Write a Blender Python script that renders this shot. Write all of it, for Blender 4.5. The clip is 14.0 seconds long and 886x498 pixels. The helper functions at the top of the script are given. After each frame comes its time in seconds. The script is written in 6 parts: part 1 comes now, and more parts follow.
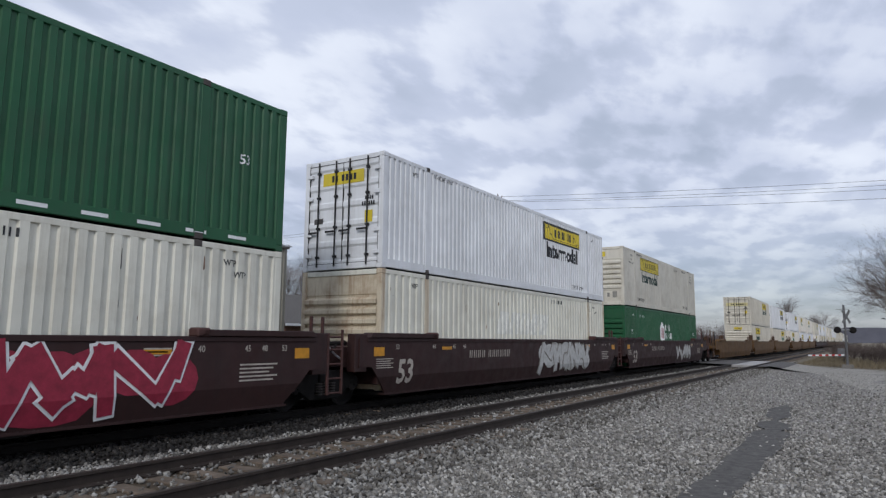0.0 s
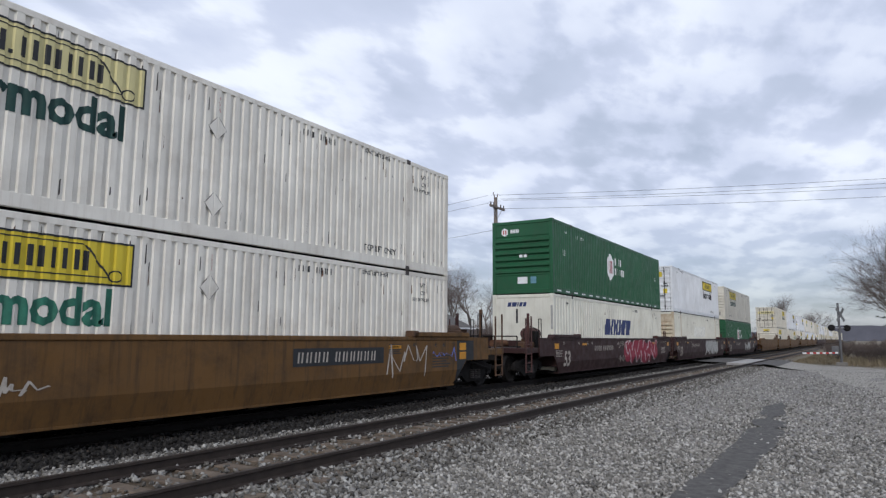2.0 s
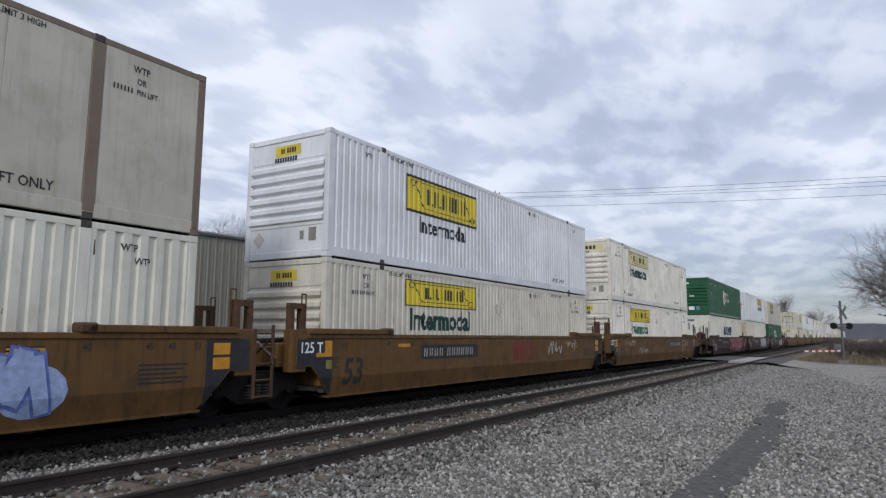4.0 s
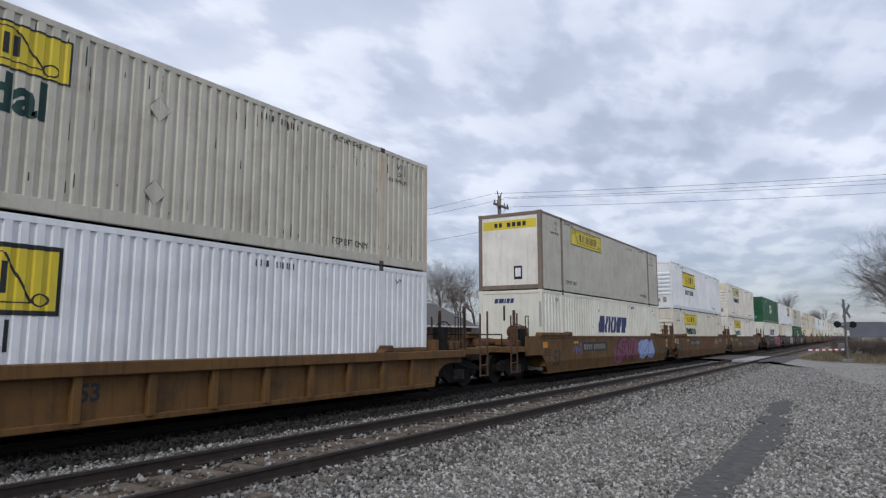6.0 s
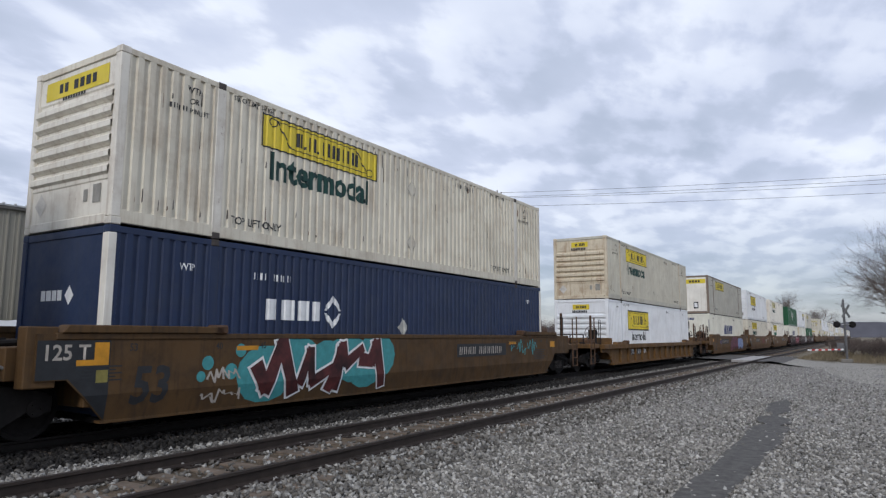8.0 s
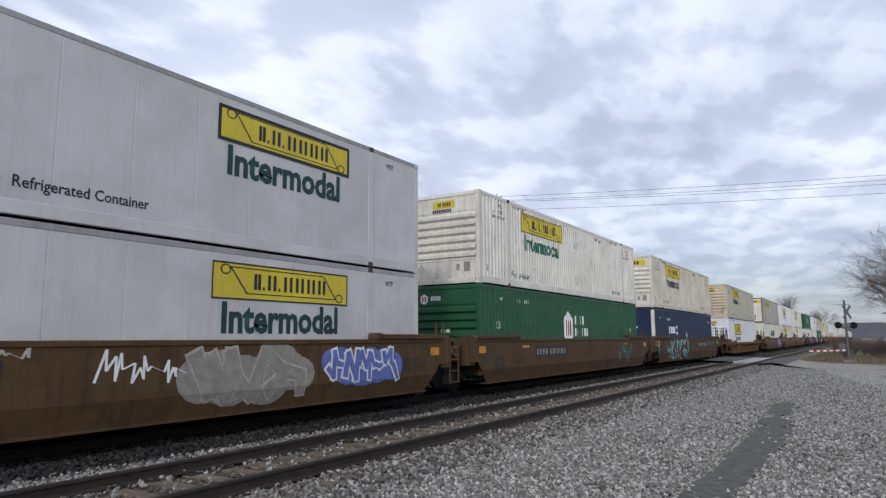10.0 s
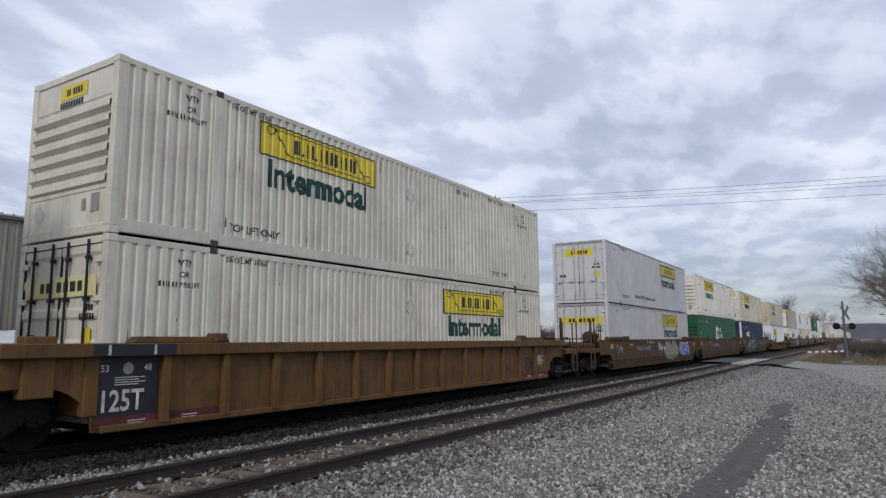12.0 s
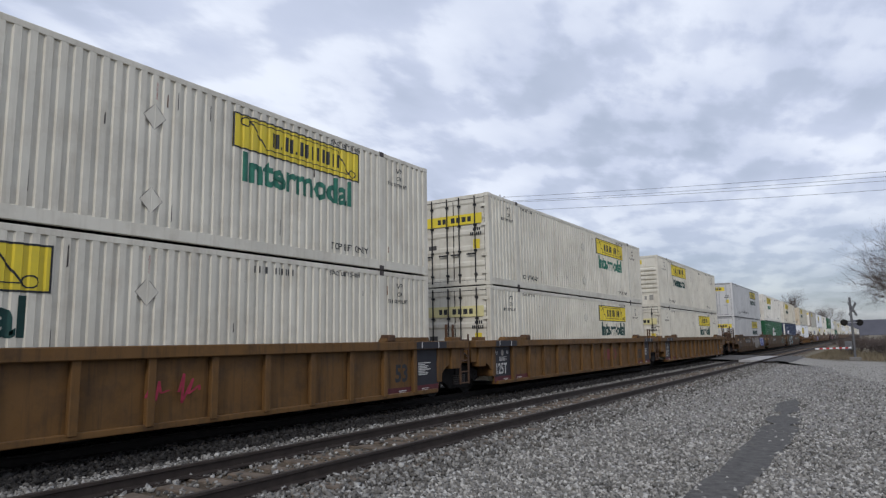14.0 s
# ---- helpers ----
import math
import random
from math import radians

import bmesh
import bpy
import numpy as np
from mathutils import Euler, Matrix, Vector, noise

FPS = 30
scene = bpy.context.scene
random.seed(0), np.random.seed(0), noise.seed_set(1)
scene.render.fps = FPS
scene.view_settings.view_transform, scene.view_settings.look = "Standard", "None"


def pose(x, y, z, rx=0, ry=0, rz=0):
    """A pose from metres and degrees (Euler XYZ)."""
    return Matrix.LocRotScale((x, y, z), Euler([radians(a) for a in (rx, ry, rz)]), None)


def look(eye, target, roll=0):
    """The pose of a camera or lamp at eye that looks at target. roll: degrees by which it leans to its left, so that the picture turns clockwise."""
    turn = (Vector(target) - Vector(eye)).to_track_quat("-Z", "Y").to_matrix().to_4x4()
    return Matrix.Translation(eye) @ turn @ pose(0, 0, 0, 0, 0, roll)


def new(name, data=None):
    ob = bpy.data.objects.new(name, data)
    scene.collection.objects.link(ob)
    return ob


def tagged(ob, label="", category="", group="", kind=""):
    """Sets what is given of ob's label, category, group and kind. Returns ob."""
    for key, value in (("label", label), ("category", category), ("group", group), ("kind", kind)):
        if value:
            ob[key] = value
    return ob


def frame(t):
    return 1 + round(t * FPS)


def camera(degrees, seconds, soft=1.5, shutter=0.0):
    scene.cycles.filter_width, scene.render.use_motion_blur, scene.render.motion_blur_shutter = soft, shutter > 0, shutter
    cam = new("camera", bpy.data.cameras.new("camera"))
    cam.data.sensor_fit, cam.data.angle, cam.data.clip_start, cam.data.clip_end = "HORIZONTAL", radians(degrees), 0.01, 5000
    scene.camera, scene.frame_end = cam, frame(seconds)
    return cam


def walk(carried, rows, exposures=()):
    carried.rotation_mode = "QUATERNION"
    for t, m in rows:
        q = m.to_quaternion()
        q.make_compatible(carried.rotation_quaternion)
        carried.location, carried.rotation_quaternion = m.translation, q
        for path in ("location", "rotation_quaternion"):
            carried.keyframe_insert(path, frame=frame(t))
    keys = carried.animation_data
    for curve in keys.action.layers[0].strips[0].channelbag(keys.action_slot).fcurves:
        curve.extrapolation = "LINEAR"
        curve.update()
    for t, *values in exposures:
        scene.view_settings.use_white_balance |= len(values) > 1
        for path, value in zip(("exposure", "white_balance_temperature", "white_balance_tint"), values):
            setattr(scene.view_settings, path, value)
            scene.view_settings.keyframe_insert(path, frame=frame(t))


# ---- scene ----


def aim(yaw, pitch, roll):
    a, b = radians(yaw), radians(pitch)
    d = Vector((math.cos(b) * math.cos(a), math.cos(b) * math.sin(a), math.sin(b)))
    return look(Vector(EYE), Vector(EYE) + d, roll)


# Rail tops are z = 0, the rails run along x, the train rolls towards +x.
EYE = (0.0, 0.0, 1.5)
cam = camera(67.54, 14.0, soft=1.3)
walk(cam, [(t, aim(a, b, c)) for t, a, b, c in (
    (0.0, 32.24, 7.73, 0.44), (0.5, 32.05, 7.59, 0.39), (1.0, 31.95, 7.58, 0.32), (1.5, 31.87, 7.585, 0.195),
    (2.0, 31.87, 7.59, 0.38), (2.5, 31.93, 7.56, 0.65), (3.0, 31.92, 7.50, 0.62), (5.5, 32.20, 7.44, 0.0),
    (6.0, 32.22, 7.48, 0.07), (6.5, 32.30, 7.455, 0.42), (7.0, 32.33, 7.425, 0.66), (7.5, 32.275, 7.38, 0.42),
    (8.0, 32.20, 7.41, 0.19), (10.5, 32.23, 7.81, -0.34), (11.0, 32.18, 7.865, -0.22), (11.5, 32.12, 7.92, -0.28),
    (12.0, 32.10, 7.90, -0.39), (12.5, 32.06, 7.92, -0.32), (13.0, 32.06, 7.91, -0.42), (13.5, 32.17, 7.91, -0.55),
    (14.0, 32.54, 7.90, -0.89))],
    exposures=[(t, e, 6270, 12) for t, e in (
        (0.0, -0.06), (0.5, 0.06), (1.0, 0.22), (1.5, 0.16), (2.5, 0.06), (3.2, 0.0), (5.3, 0.0), (7.2, 0.0), (8.0, 0.08),
        (10.5, 0.14), (11.2, 0.03), (12.0, -0.02), (14.0, 0.0))])

# ---------------------------------------------------------------- sky and sun


def build_world():
    w = bpy.data.worlds.new("overcast_sky")
    scene.world = w
    w.use_nodes = True
    nt = w.node_tree
    nt.nodes.clear()
    N, K = nt.nodes.new, nt.links.new
    out, bg = N("ShaderNodeOutputWorld"), N("ShaderNodeBackground")
    sky = N("ShaderNodeTexSky")
    sky.sky_type, sky.sun_disc = "NISHITA", False
    sky.sun_elevation, sky.sun_rotation = radians(34), radians(250)
    tc, sep = N("ShaderNodeTexCoord"), N("ShaderNodeSeparateXYZ")
    K(tc.outputs["Generated"], sep.inputs[0])

    def m(op, a, b=None, c=None):
        n = N("ShaderNodeMath")
        n.operation = op
        for i, v in enumerate((a, b, c)):
            if v is None:
                continue
            if isinstance(v, (int, float)):
                n.inputs[i].default_value = v
            else:
                K(v, n.inputs[i])
        return n.outputs[0]
    # the cloud deck is a flat layer overhead
    zz = m("ADD", m("MAXIMUM", sep.outputs[2], 0.0), 0.16)
    comb = N("ShaderNodeCombineXYZ")
    K(m("DIVIDE", sep.outputs[0], zz), comb.inputs[0])
    K(m("DIVIDE", sep.outputs[1], zz), comb.inputs[1])

    def cloud(scale, detail, rough, shift):
        mp, nz = N("ShaderNodeMapping"), N("ShaderNodeTexNoise")
        mp.inputs["Location"].default_value = shift
        mp.inputs["Rotation"].default_value = (0, 0, radians(66))
        mp.inputs["Scale"].default_value = (0.62, 1.0, 1.0)
        K(comb.outputs[0], mp.inputs[0])
        K(mp.outputs[0], nz.inputs["Vector"])
        nz.inputs["Scale"].default_value, nz.inputs["Detail"].default_value = scale, detail
        nz.inputs["Roughness"].default_value, nz.inputs["Distortion"].default_value = rough, 0.0
        return nz.outputs[0]

    def soft(v, lo, hi):
        mr = N("ShaderNodeMapRange")
        mr.interpolation_type = "SMOOTHSTEP"
        mr.inputs[1].default_value, mr.inputs[2].default_value = lo, hi
        K(v, mr.inputs[0])
        return mr.outputs[0]
    # broad banks, and small billows that are paler on the side towards the sun
    bank = soft(cloud(1.5, 4, 0.5, (3.1, 1.7, 0)), 0.34, 0.66)
    puff, lee = cloud(3.7, 6, 0.5, (7.3, 2.2, 0)), cloud(3.7, 6, 0.5, (7.35, 2.25, 0))
    relief = soft(m("SUBTRACT", puff, lee), -0.075, 0.075)
    d = m("ADD", m("ADD", m("MULTIPLY", bank, 0.42), m("MULTIPLY", soft(puff, 0.32, 0.68), 0.30)), m("MULTIPLY", relief, 0.28))
    ramp = N("ShaderNodeValToRGB")
    e = ramp.color_ramp.elements
    e[0].position, e[0].color = 0.0, (0.45, 0.515, 0.63, 1)
    e[1].position, e[1].color = 1.0, (0.89, 0.94, 1.02, 1)
    x = ramp.color_ramp.elements.new(0.45)
    x.color = (0.61, 0.67, 0.805, 1)
    K(d, ramp.inputs[0])
    gain = N("ShaderNodeMix")
    gain.data_type, gain.blend_type = "RGBA", "MULTIPLY"
    gain.inputs[0].default_value = 1.0
    K(sky.outputs[0], gain.inputs[6])
    gain.inputs[7].default_value = (0.055, 0.055, 0.055, 1)
    # clear blue strip low on the horizon where the deck ends
    low = N("ShaderNodeMapRange")
    low.interpolation_type = "SMOOTHSTEP"
    low.inputs[1].default_value, low.inputs[2].default_value = -0.02, 0.24
    low.inputs[3].default_value, low.inputs[4].default_value = 0.35, 0.96
    K(sep.outputs[2], low.inputs[0])
    mix = N("ShaderNodeMix")
    mix.data_type = "RGBA"
    K(low.outputs[0], mix.inputs[0])
    K(gain.outputs[2], mix.inputs[6])
    K(ramp.outputs[0], mix.inputs[7])
    K(mix.outputs[2], bg.inputs[0])
    bg.inputs[1].default_value = 1.0
    K(bg.outputs[0], out.inputs[0])
    sun = bpy.data.lights.new("sun", "SUN")
    sun.energy, sun.angle, sun.color = 1.4, radians(10), (1.0, 0.96, 0.90)
    s = new("sun", sun)
    s.matrix_world = look((-34, -12, 24), (0, 0, 0))


build_world()

# ---------------------------------------------------------------- materials
MATS = {}


class Nodes:
    """A little shorthand for shader trees."""

    def __init__(self, name):
        self.mat = bpy.data.materials.new(name)
        self.mat.use_nodes = True
        self.nt = self.mat.node_tree
        self.b = self.nt.nodes["Principled BSDF"]
        tc, info, add = self.n("ShaderNodeTexCoord"), self.n("ShaderNodeObjectInfo"), self.n("ShaderNodeVectorMath")
        mul = self.n("ShaderNodeMath")
        mul.operation = "MULTIPLY"
        mul.inputs[1].default_value = 37.0
        self.k(info.outputs["Random"], mul.inputs[0])
        self.k(tc.outputs["Object"], add.inputs[0])
        self.k(mul.outputs[0], add.inputs[1])
        self.co, self.rand = add.outputs[0], info.outputs["Random"]

    def n(self, kind):
        return self.nt.nodes.new(kind)

    def k(self, a, b):
        self.nt.links.new(a, b)

    def noise(self, scale, detail=4.0, rough=0.6, stretch=(1, 1, 1)):
        mp, nz = self.n("ShaderNodeMapping"), self.n("ShaderNodeTexNoise")
        mp.inputs["Scale"].default_value = stretch
        self.k(self.co, mp.inputs[0])
        self.k(mp.outputs[0], nz.inputs["Vector"])
        nz.inputs["Scale"].default_value, nz.inputs["Detail"].default_value = scale, detail
        nz.inputs["Roughness"].default_value = rough
        return nz.outputs[0]

    def range(self, v, lo, hi, a=0.0, b=1.0):
        r = self.n("ShaderNodeMapRange")
        for i, x in zip((1, 2, 3, 4), (lo, hi, a, b)):
            r.inputs[i].default_value = x
        self.k(v, r.inputs[0])
        return r.outputs[0]

    def mix(self, fac, a, b, blend="MIX"):
        n = self.n("ShaderNodeMix")
        n.data_type, n.blend_type = "RGBA", blend
        for i, v in ((0, fac), (6, a), (7, b)):
            if isinstance(v, (int, float)):
                n.inputs[i].default_value = v
            elif isinstance(v, tuple):
                n.inputs[i].default_value = (*v[:3], 1)
            else:
                self.k(v, n.inputs[i])
        return n.outputs[2]

    def bump(self, v, strength, distance):
        b = self.n("ShaderNodeBump")
        b.inputs["Strength"].default_value, b.inputs["Distance"].default_value = strength, distance
        self.k(v, b.inputs["Height"])
        self.k(b.outputs[0], self.b.inputs["Normal"])

    def done(self, col, rough=0.6, metal=0.0, spec=0.5):
        self.k(col, self.b.inputs["Base Color"])
        if isinstance(rough, (int, float)):
            self.b.inputs["Roughness"].default_value = rough
        else:
            self.k(rough, self.b.inputs["Roughness"])
        self.b.inputs["Metallic"].default_value = metal
        self.b.inputs["Specular IOR Level"].default_value = spec
        return self.mat


def paint(name, col, grime=(0.16, 0.13, 0.10), dirt=0.35, rust=0.15, rough=0.5, dents=0.25):
    """Weathered paint on steel: soft fading, rain streaks, specks and runs of rust."""
    if name in MATS:
        return MATS[name]
    g = Nodes(name)
    fade = g.range(g.noise(0.7, 3), 0.3, 0.7, 0.86, 1.08)
    hsv = g.n("ShaderNodeHueSaturation")
    g.k(fade, hsv.inputs["Value"])
    hsv.inputs["Color"].default_value = (*col, 1)
    streak = g.range(g.noise(4.0, 5, 0.65, (2.2, 2.2, 0.14)), 0.50, 0.78, 0.0, dirt)
    smear = g.range(g.noise(1.6, 6, 0.7), 0.48, 0.8, 0.0, dirt)
    c = g.mix(streak, hsv.outputs[0], grime)
    c = g.mix(smear, c, grime)
    spots = g.range(g.noise(6.0, 8, 0.75, (1.6, 1.6, 0.35)), 0.70 - 0.1 * rust, 0.78 - 0.1 * rust, 0.0, min(1.0, 1.2 * rust + 0.1))
    c = g.mix(spots, c, (0.17, 0.065, 0.025))
    g.bump(g.noise(2.2, 3), dents, 0.02)
    MATS[name] = g.done(c, g.range(g.noise(3.0, 5), 0.3, 0.7, rough - 0.1, rough + 0.15), 0.0, 0.35)
    return MATS[name]


def plain(name, col, rough=0.6, metal=0.0, var=0.25, scale=5.0, bump=0.15, spec=0.4):
    if name in MATS:
        return MATS[name]
    g = Nodes(name)
    a, b = tuple(x * (1 - var) for x in col), tuple(min(1, x * (1 + var)) for x in col)
    c = g.mix(g.range(g.noise(scale, 6), 0.3, 0.7), a, b)
    c = g.mix(g.range(g.noise(scale * 6, 4), 0.35, 0.75, 0, 0.35), c, a)
    g.bump(g.noise(scale * 4, 4), bump, 0.01)
    MATS[name] = g.done(c, rough, metal, spec)
    return MATS[name]


def stones(name, cols, rough=0.85):
    """Crushed rock: each piece has its own grey."""
    g = Nodes(name)
    geo, ramp = g.n("ShaderNodeNewGeometry"), g.n("ShaderNodeValToRGB")
    ramp.color_ramp.interpolation = "LINEAR"
    e = ramp.color_ramp.elements
    e[0].color, e[1].color = (*cols[0], 1), (*cols[-1], 1)
    for i, c in enumerate(cols[1:-1]):
        x = e.new((i + 1) / (len(cols) - 1))
        x.color = (*c, 1)
    g.k(geo.outputs["Random Per Island"], ramp.inputs[0])
    c = g.mix(g.range(g.noise(18, 5), 0.35, 0.7, 0, 0.45), ramp.outputs[0], tuple(0.55 * x for x in cols[1]))
    MATS[name] = g.done(c, rough, 0, 0.3)
    return MATS[name]


def gravel_ground():
    """Gravel lot: fine crushed stone, dusty in places, brown dry earth and grass farther out."""
    g = Nodes("gravel_ground")
    tc = g.n("ShaderNodeTexCoord")
    g.co = tc.outputs["Object"]
    vor = g.n("ShaderNodeTexVoronoi")
    g.k(g.co, vor.inputs["Vector"])
    vor.inputs["Scale"].default_value = 26
    grain = g.n("ShaderNodeSeparateColor")
    g.k(vor.outputs["Color"], grain.inputs[0])
    c = g.mix(g.range(grain.outputs[0], 0, 1), (0.16, 0.15, 0.14), (0.40, 0.385, 0.36))
    c = g.mix(g.range(vor.outputs["Distance"], 0.25, 0.7, 0, 0.6), c, (0.10, 0.095, 0.09))
    c = g.mix(g.range(g.noise(0.5, 5), 0.42, 0.66, 0, 0.6), c, (0.27, 0.255, 0.23))
    far = g.n("ShaderNodeSeparateXYZ")
    g.k(g.co, far.inputs[0])
    grass = g.mix(g.range(g.noise(1.2, 8, 0.7), 0.3, 0.7), (0.12, 0.105, 0.075), (0.22, 0.19, 0.14))
    edge = g.n("ShaderNodeMath")
    edge.operation = "ADD"
    g.k(far.outputs[0], edge.inputs[0])
    g.k(g.range(g.noise(0.35, 6), 0.2, 0.8, -6, 6), edge.inputs[1])
    c = g.mix(g.range(edge.outputs[0], 46, 52), c, grass)
    edge2 = g.n("ShaderNodeMath")
    edge2.operation = "ADD"
    g.k(far.outputs[1], edge2.inputs[0])
    g.k(g.range(g.noise(0.5, 6), 0.2, 0.8, -2, 2), edge2.inputs[1])
    c = g.mix(g.range(edge2.outputs[0], 21, 23), c, grass)
    bed = g.n("ShaderNodeMath")
    bed.operation = "ADD"
    g.k(far.outputs[1], bed.inputs[0])
    g.k(g.range(g.noise(1.3, 6), 0.2, 0.8, -0.5, 0.5), bed.inputs[1])
    earth = g.mix(g.range(g.noise(2.5, 6), 0.3, 0.7), (0.055, 0.042, 0.03), (0.15, 0.115, 0.08))
    lo, hi = g.range(bed.outputs[0], 4.9, 5.6), g.range(bed.outputs[0], 14.5, 13.0)
    both = g.n("ShaderNodeMath")
    both.operation = "MULTIPLY"
    g.k(lo, both.inputs[0])
    g.k(hi, both.inputs[1])
    c = g.mix(both.outputs[0], c, earth)
    # oil stains and the train's shade, both put into the ground colour
    oily_shade = g.mix(g.range(g.noise(2.5, 6), 0.3, 0.7), (0.010, 0.008, 0.007), (0.026, 0.021, 0.017))
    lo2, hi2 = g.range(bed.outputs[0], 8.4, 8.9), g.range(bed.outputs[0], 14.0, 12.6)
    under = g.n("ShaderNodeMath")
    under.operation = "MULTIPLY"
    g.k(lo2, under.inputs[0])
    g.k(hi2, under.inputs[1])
    c = g.mix(under.outputs[0], c, oily_shade)
    g.bump(vor.outputs["Distance"], 0.8, 0.03)
    return g.done(c, 0.95, 0, 0.2)


M_GROUND = gravel_ground()
M_BALLAST = stones("ballast_stone", [(0.085, 0.08, 0.073), (0.21, 0.20, 0.178), (0.315, 0.298, 0.268), (0.58, 0.56, 0.515)])
M_BED = stones("dusty_track_stone", [(0.06, 0.055, 0.05), (0.14, 0.13, 0.115), (0.23, 0.22, 0.20), (0.44, 0.43, 0.40)])
# stone and rail colours darkened to carry the shade under the train
M_BALLAST_DARK = stones("shaded_oily_stone", [(0.008, 0.007, 0.006), (0.016, 0.014, 0.013), (0.028, 0.026, 0.023), (0.06, 0.056, 0.052)])
M_SHADED_RAIL = plain("shaded_oily_rail_steel", (0.012, 0.010, 0.009), 0.7, 0.1, 0.3, 6, 0.2, 0.2)
M_ASPHALT = plain("worn_asphalt", (0.088, 0.083, 0.078), 0.9, 0, 0.35, 5, 0.6)
M_STRIP = plain("dusty_old_asphalt", (0.088, 0.083, 0.077), 0.95, 0, 0.4, 7, 0.7)
M_ROAD = plain("dusty_road", (0.27, 0.255, 0.225), 0.95, 0, 0.35, 9, 0.6)
M_RAIL = plain("dark_rail_steel", (0.042, 0.032, 0.027), 0.6, 0.3, 0.3, 6, 0.2)
M_TIE = plain("weathered_tie_wood", (0.13, 0.10, 0.075), 0.9, 0, 0.45, 4, 0.6)
M_BLACK = plain("black_steel", (0.013, 0.0115, 0.011), 0.8, 0.0, 0.4, 5, 0.3, 0.2)
M_GALV = plain("galvanised_steel", (0.42, 0.43, 0.44), 0.45, 0.6, 0.15, 5, 0.1)
M_RUST = plain("rusty_steel", (0.14, 0.065, 0.035), 0.85, 0.1, 0.5, 7, 0.5)

# ---------------------------------------------------------------- mesh helpers
MESH = {}


def box(bm, x0, x1, y0, y1, z0, z1):
    v = [bm.verts.new((x, y, z)) for x in (x0, x1) for y in (y0, y1) for z in (z0, z1)]
    for f in ((0, 1, 3, 2), (4, 6, 7, 5), (0, 4, 5, 1), (2, 3, 7, 6), (0, 2, 6, 4), (1, 5, 7, 3)):
        bm.faces.new([v[i] for i in f])
    return bm


def rounded(bm, w=0.01, seg=1):
    bmesh.ops.bevel(bm, geom=list(bm.edges), offset=w, segments=seg, affect="EDGES", clamp_overlap=True)
    return bm


def rod(bm, a, b, r, n=8, r2=None):
    a, b = Vector(a), Vector(b)
    d = (b - a).normalized()
    u = d.orthogonal().normalized()
    w = d.cross(u)
    rings = []
    for p, q in ((a, r), (b, r if r2 is None else r2)):
        rings.append([bm.verts.new(p + (u * math.cos(k * math.tau / n) + w * math.sin(k * math.tau / n)) * q) for k in range(n)])
    for k in range(n):
        bm.faces.new((rings[0][k], rings[0][(k + 1) % n], rings[1][(k + 1) % n], rings[1][k]))
    bm.faces.new(rings[0][::-1])
    bm.faces.new(rings[1])
    return bm


def prism(bm, pts, y0, y1):
    """The outline pts in x and z, thick from y0 to y1."""
    a = [bm.verts.new((x, y0, z)) for x, z in pts]
    b = [bm.verts.new((x, y1, z)) for x, z in pts]
    n = len(pts)
    bm.faces.new(a)
    bm.faces.new(b[::-1])
    for i in range(n):
        bm.faces.new((a[i], b[i], b[(i + 1) % n], a[(i + 1) % n]))
    return bm


def ring(bm, c, r, t, n=20):
    """A thin hoop round the x axis."""
    prev = None
    pts = [Vector(c) + Vector((0, math.cos(k * math.tau / n), math.sin(k * math.tau / n))) * r for k in range(n)]
    for k in range(n):
        rod(bm, pts[k], pts[(k + 1) % n], t, 5)
    return bm


def finish(bm, name, mat, smooth=False):
    bmesh.ops.recalc_face_normals(bm, faces=bm.faces)
    me = bpy.data.meshes.new(name)
    bm.to_mesh(me)
    bm.free()
    me.materials.append(mat)
    if smooth:
        for p in me.polygons:
            p.use_smooth = True
    return me


def shared(key, mat, make, smooth=False):
    """One mesh for all alike parts of one colour."""
    k = (key, mat.name)
    if k not in MESH:
        bm = bmesh.new()
        make(bm)
        MESH[k] = finish(bm, key if isinstance(key, str) else key[0], mat, smooth)
    return MESH[k]


def put(name, mesh, parent=None, at=(0, 0, 0), rot=(0, 0, 0), label=""):
    ob = new(name, mesh)
    ob.parent = parent
    ob.location = at
    ob.rotation_euler = rot
    if label:
        tagged(ob, label)
    return ob


def part(name, bm, mat, parent, label="", at=(0, 0, 0), smooth=False):
    return put(name, finish(bm, name, mat, smooth), parent, at, label=label)


# ---------------------------------------------------------------- ground, tracks, crossing
NEAR_Y, FAR_Y = 6.70, 10.97
GROUND_Z = -0.27


def ground_height(x, y):
    """The two tracks lie on a low ballast bank."""
    mid = 0.5 * (NEAR_Y + FAR_Y)
    d = max(0.0, abs(y - mid) - 3.9)
    z = -0.20 - 0.10 * min(1.0, d / 1.6) ** 1.0
    if y < 3.2:
        z -= 0.02 * min(4.0, 3.2 - y)
    if 36 < x < 66:
        z += 0.05 * math.sin((x - 36) / 30 * math.pi) if y < 5 else 0
    return z


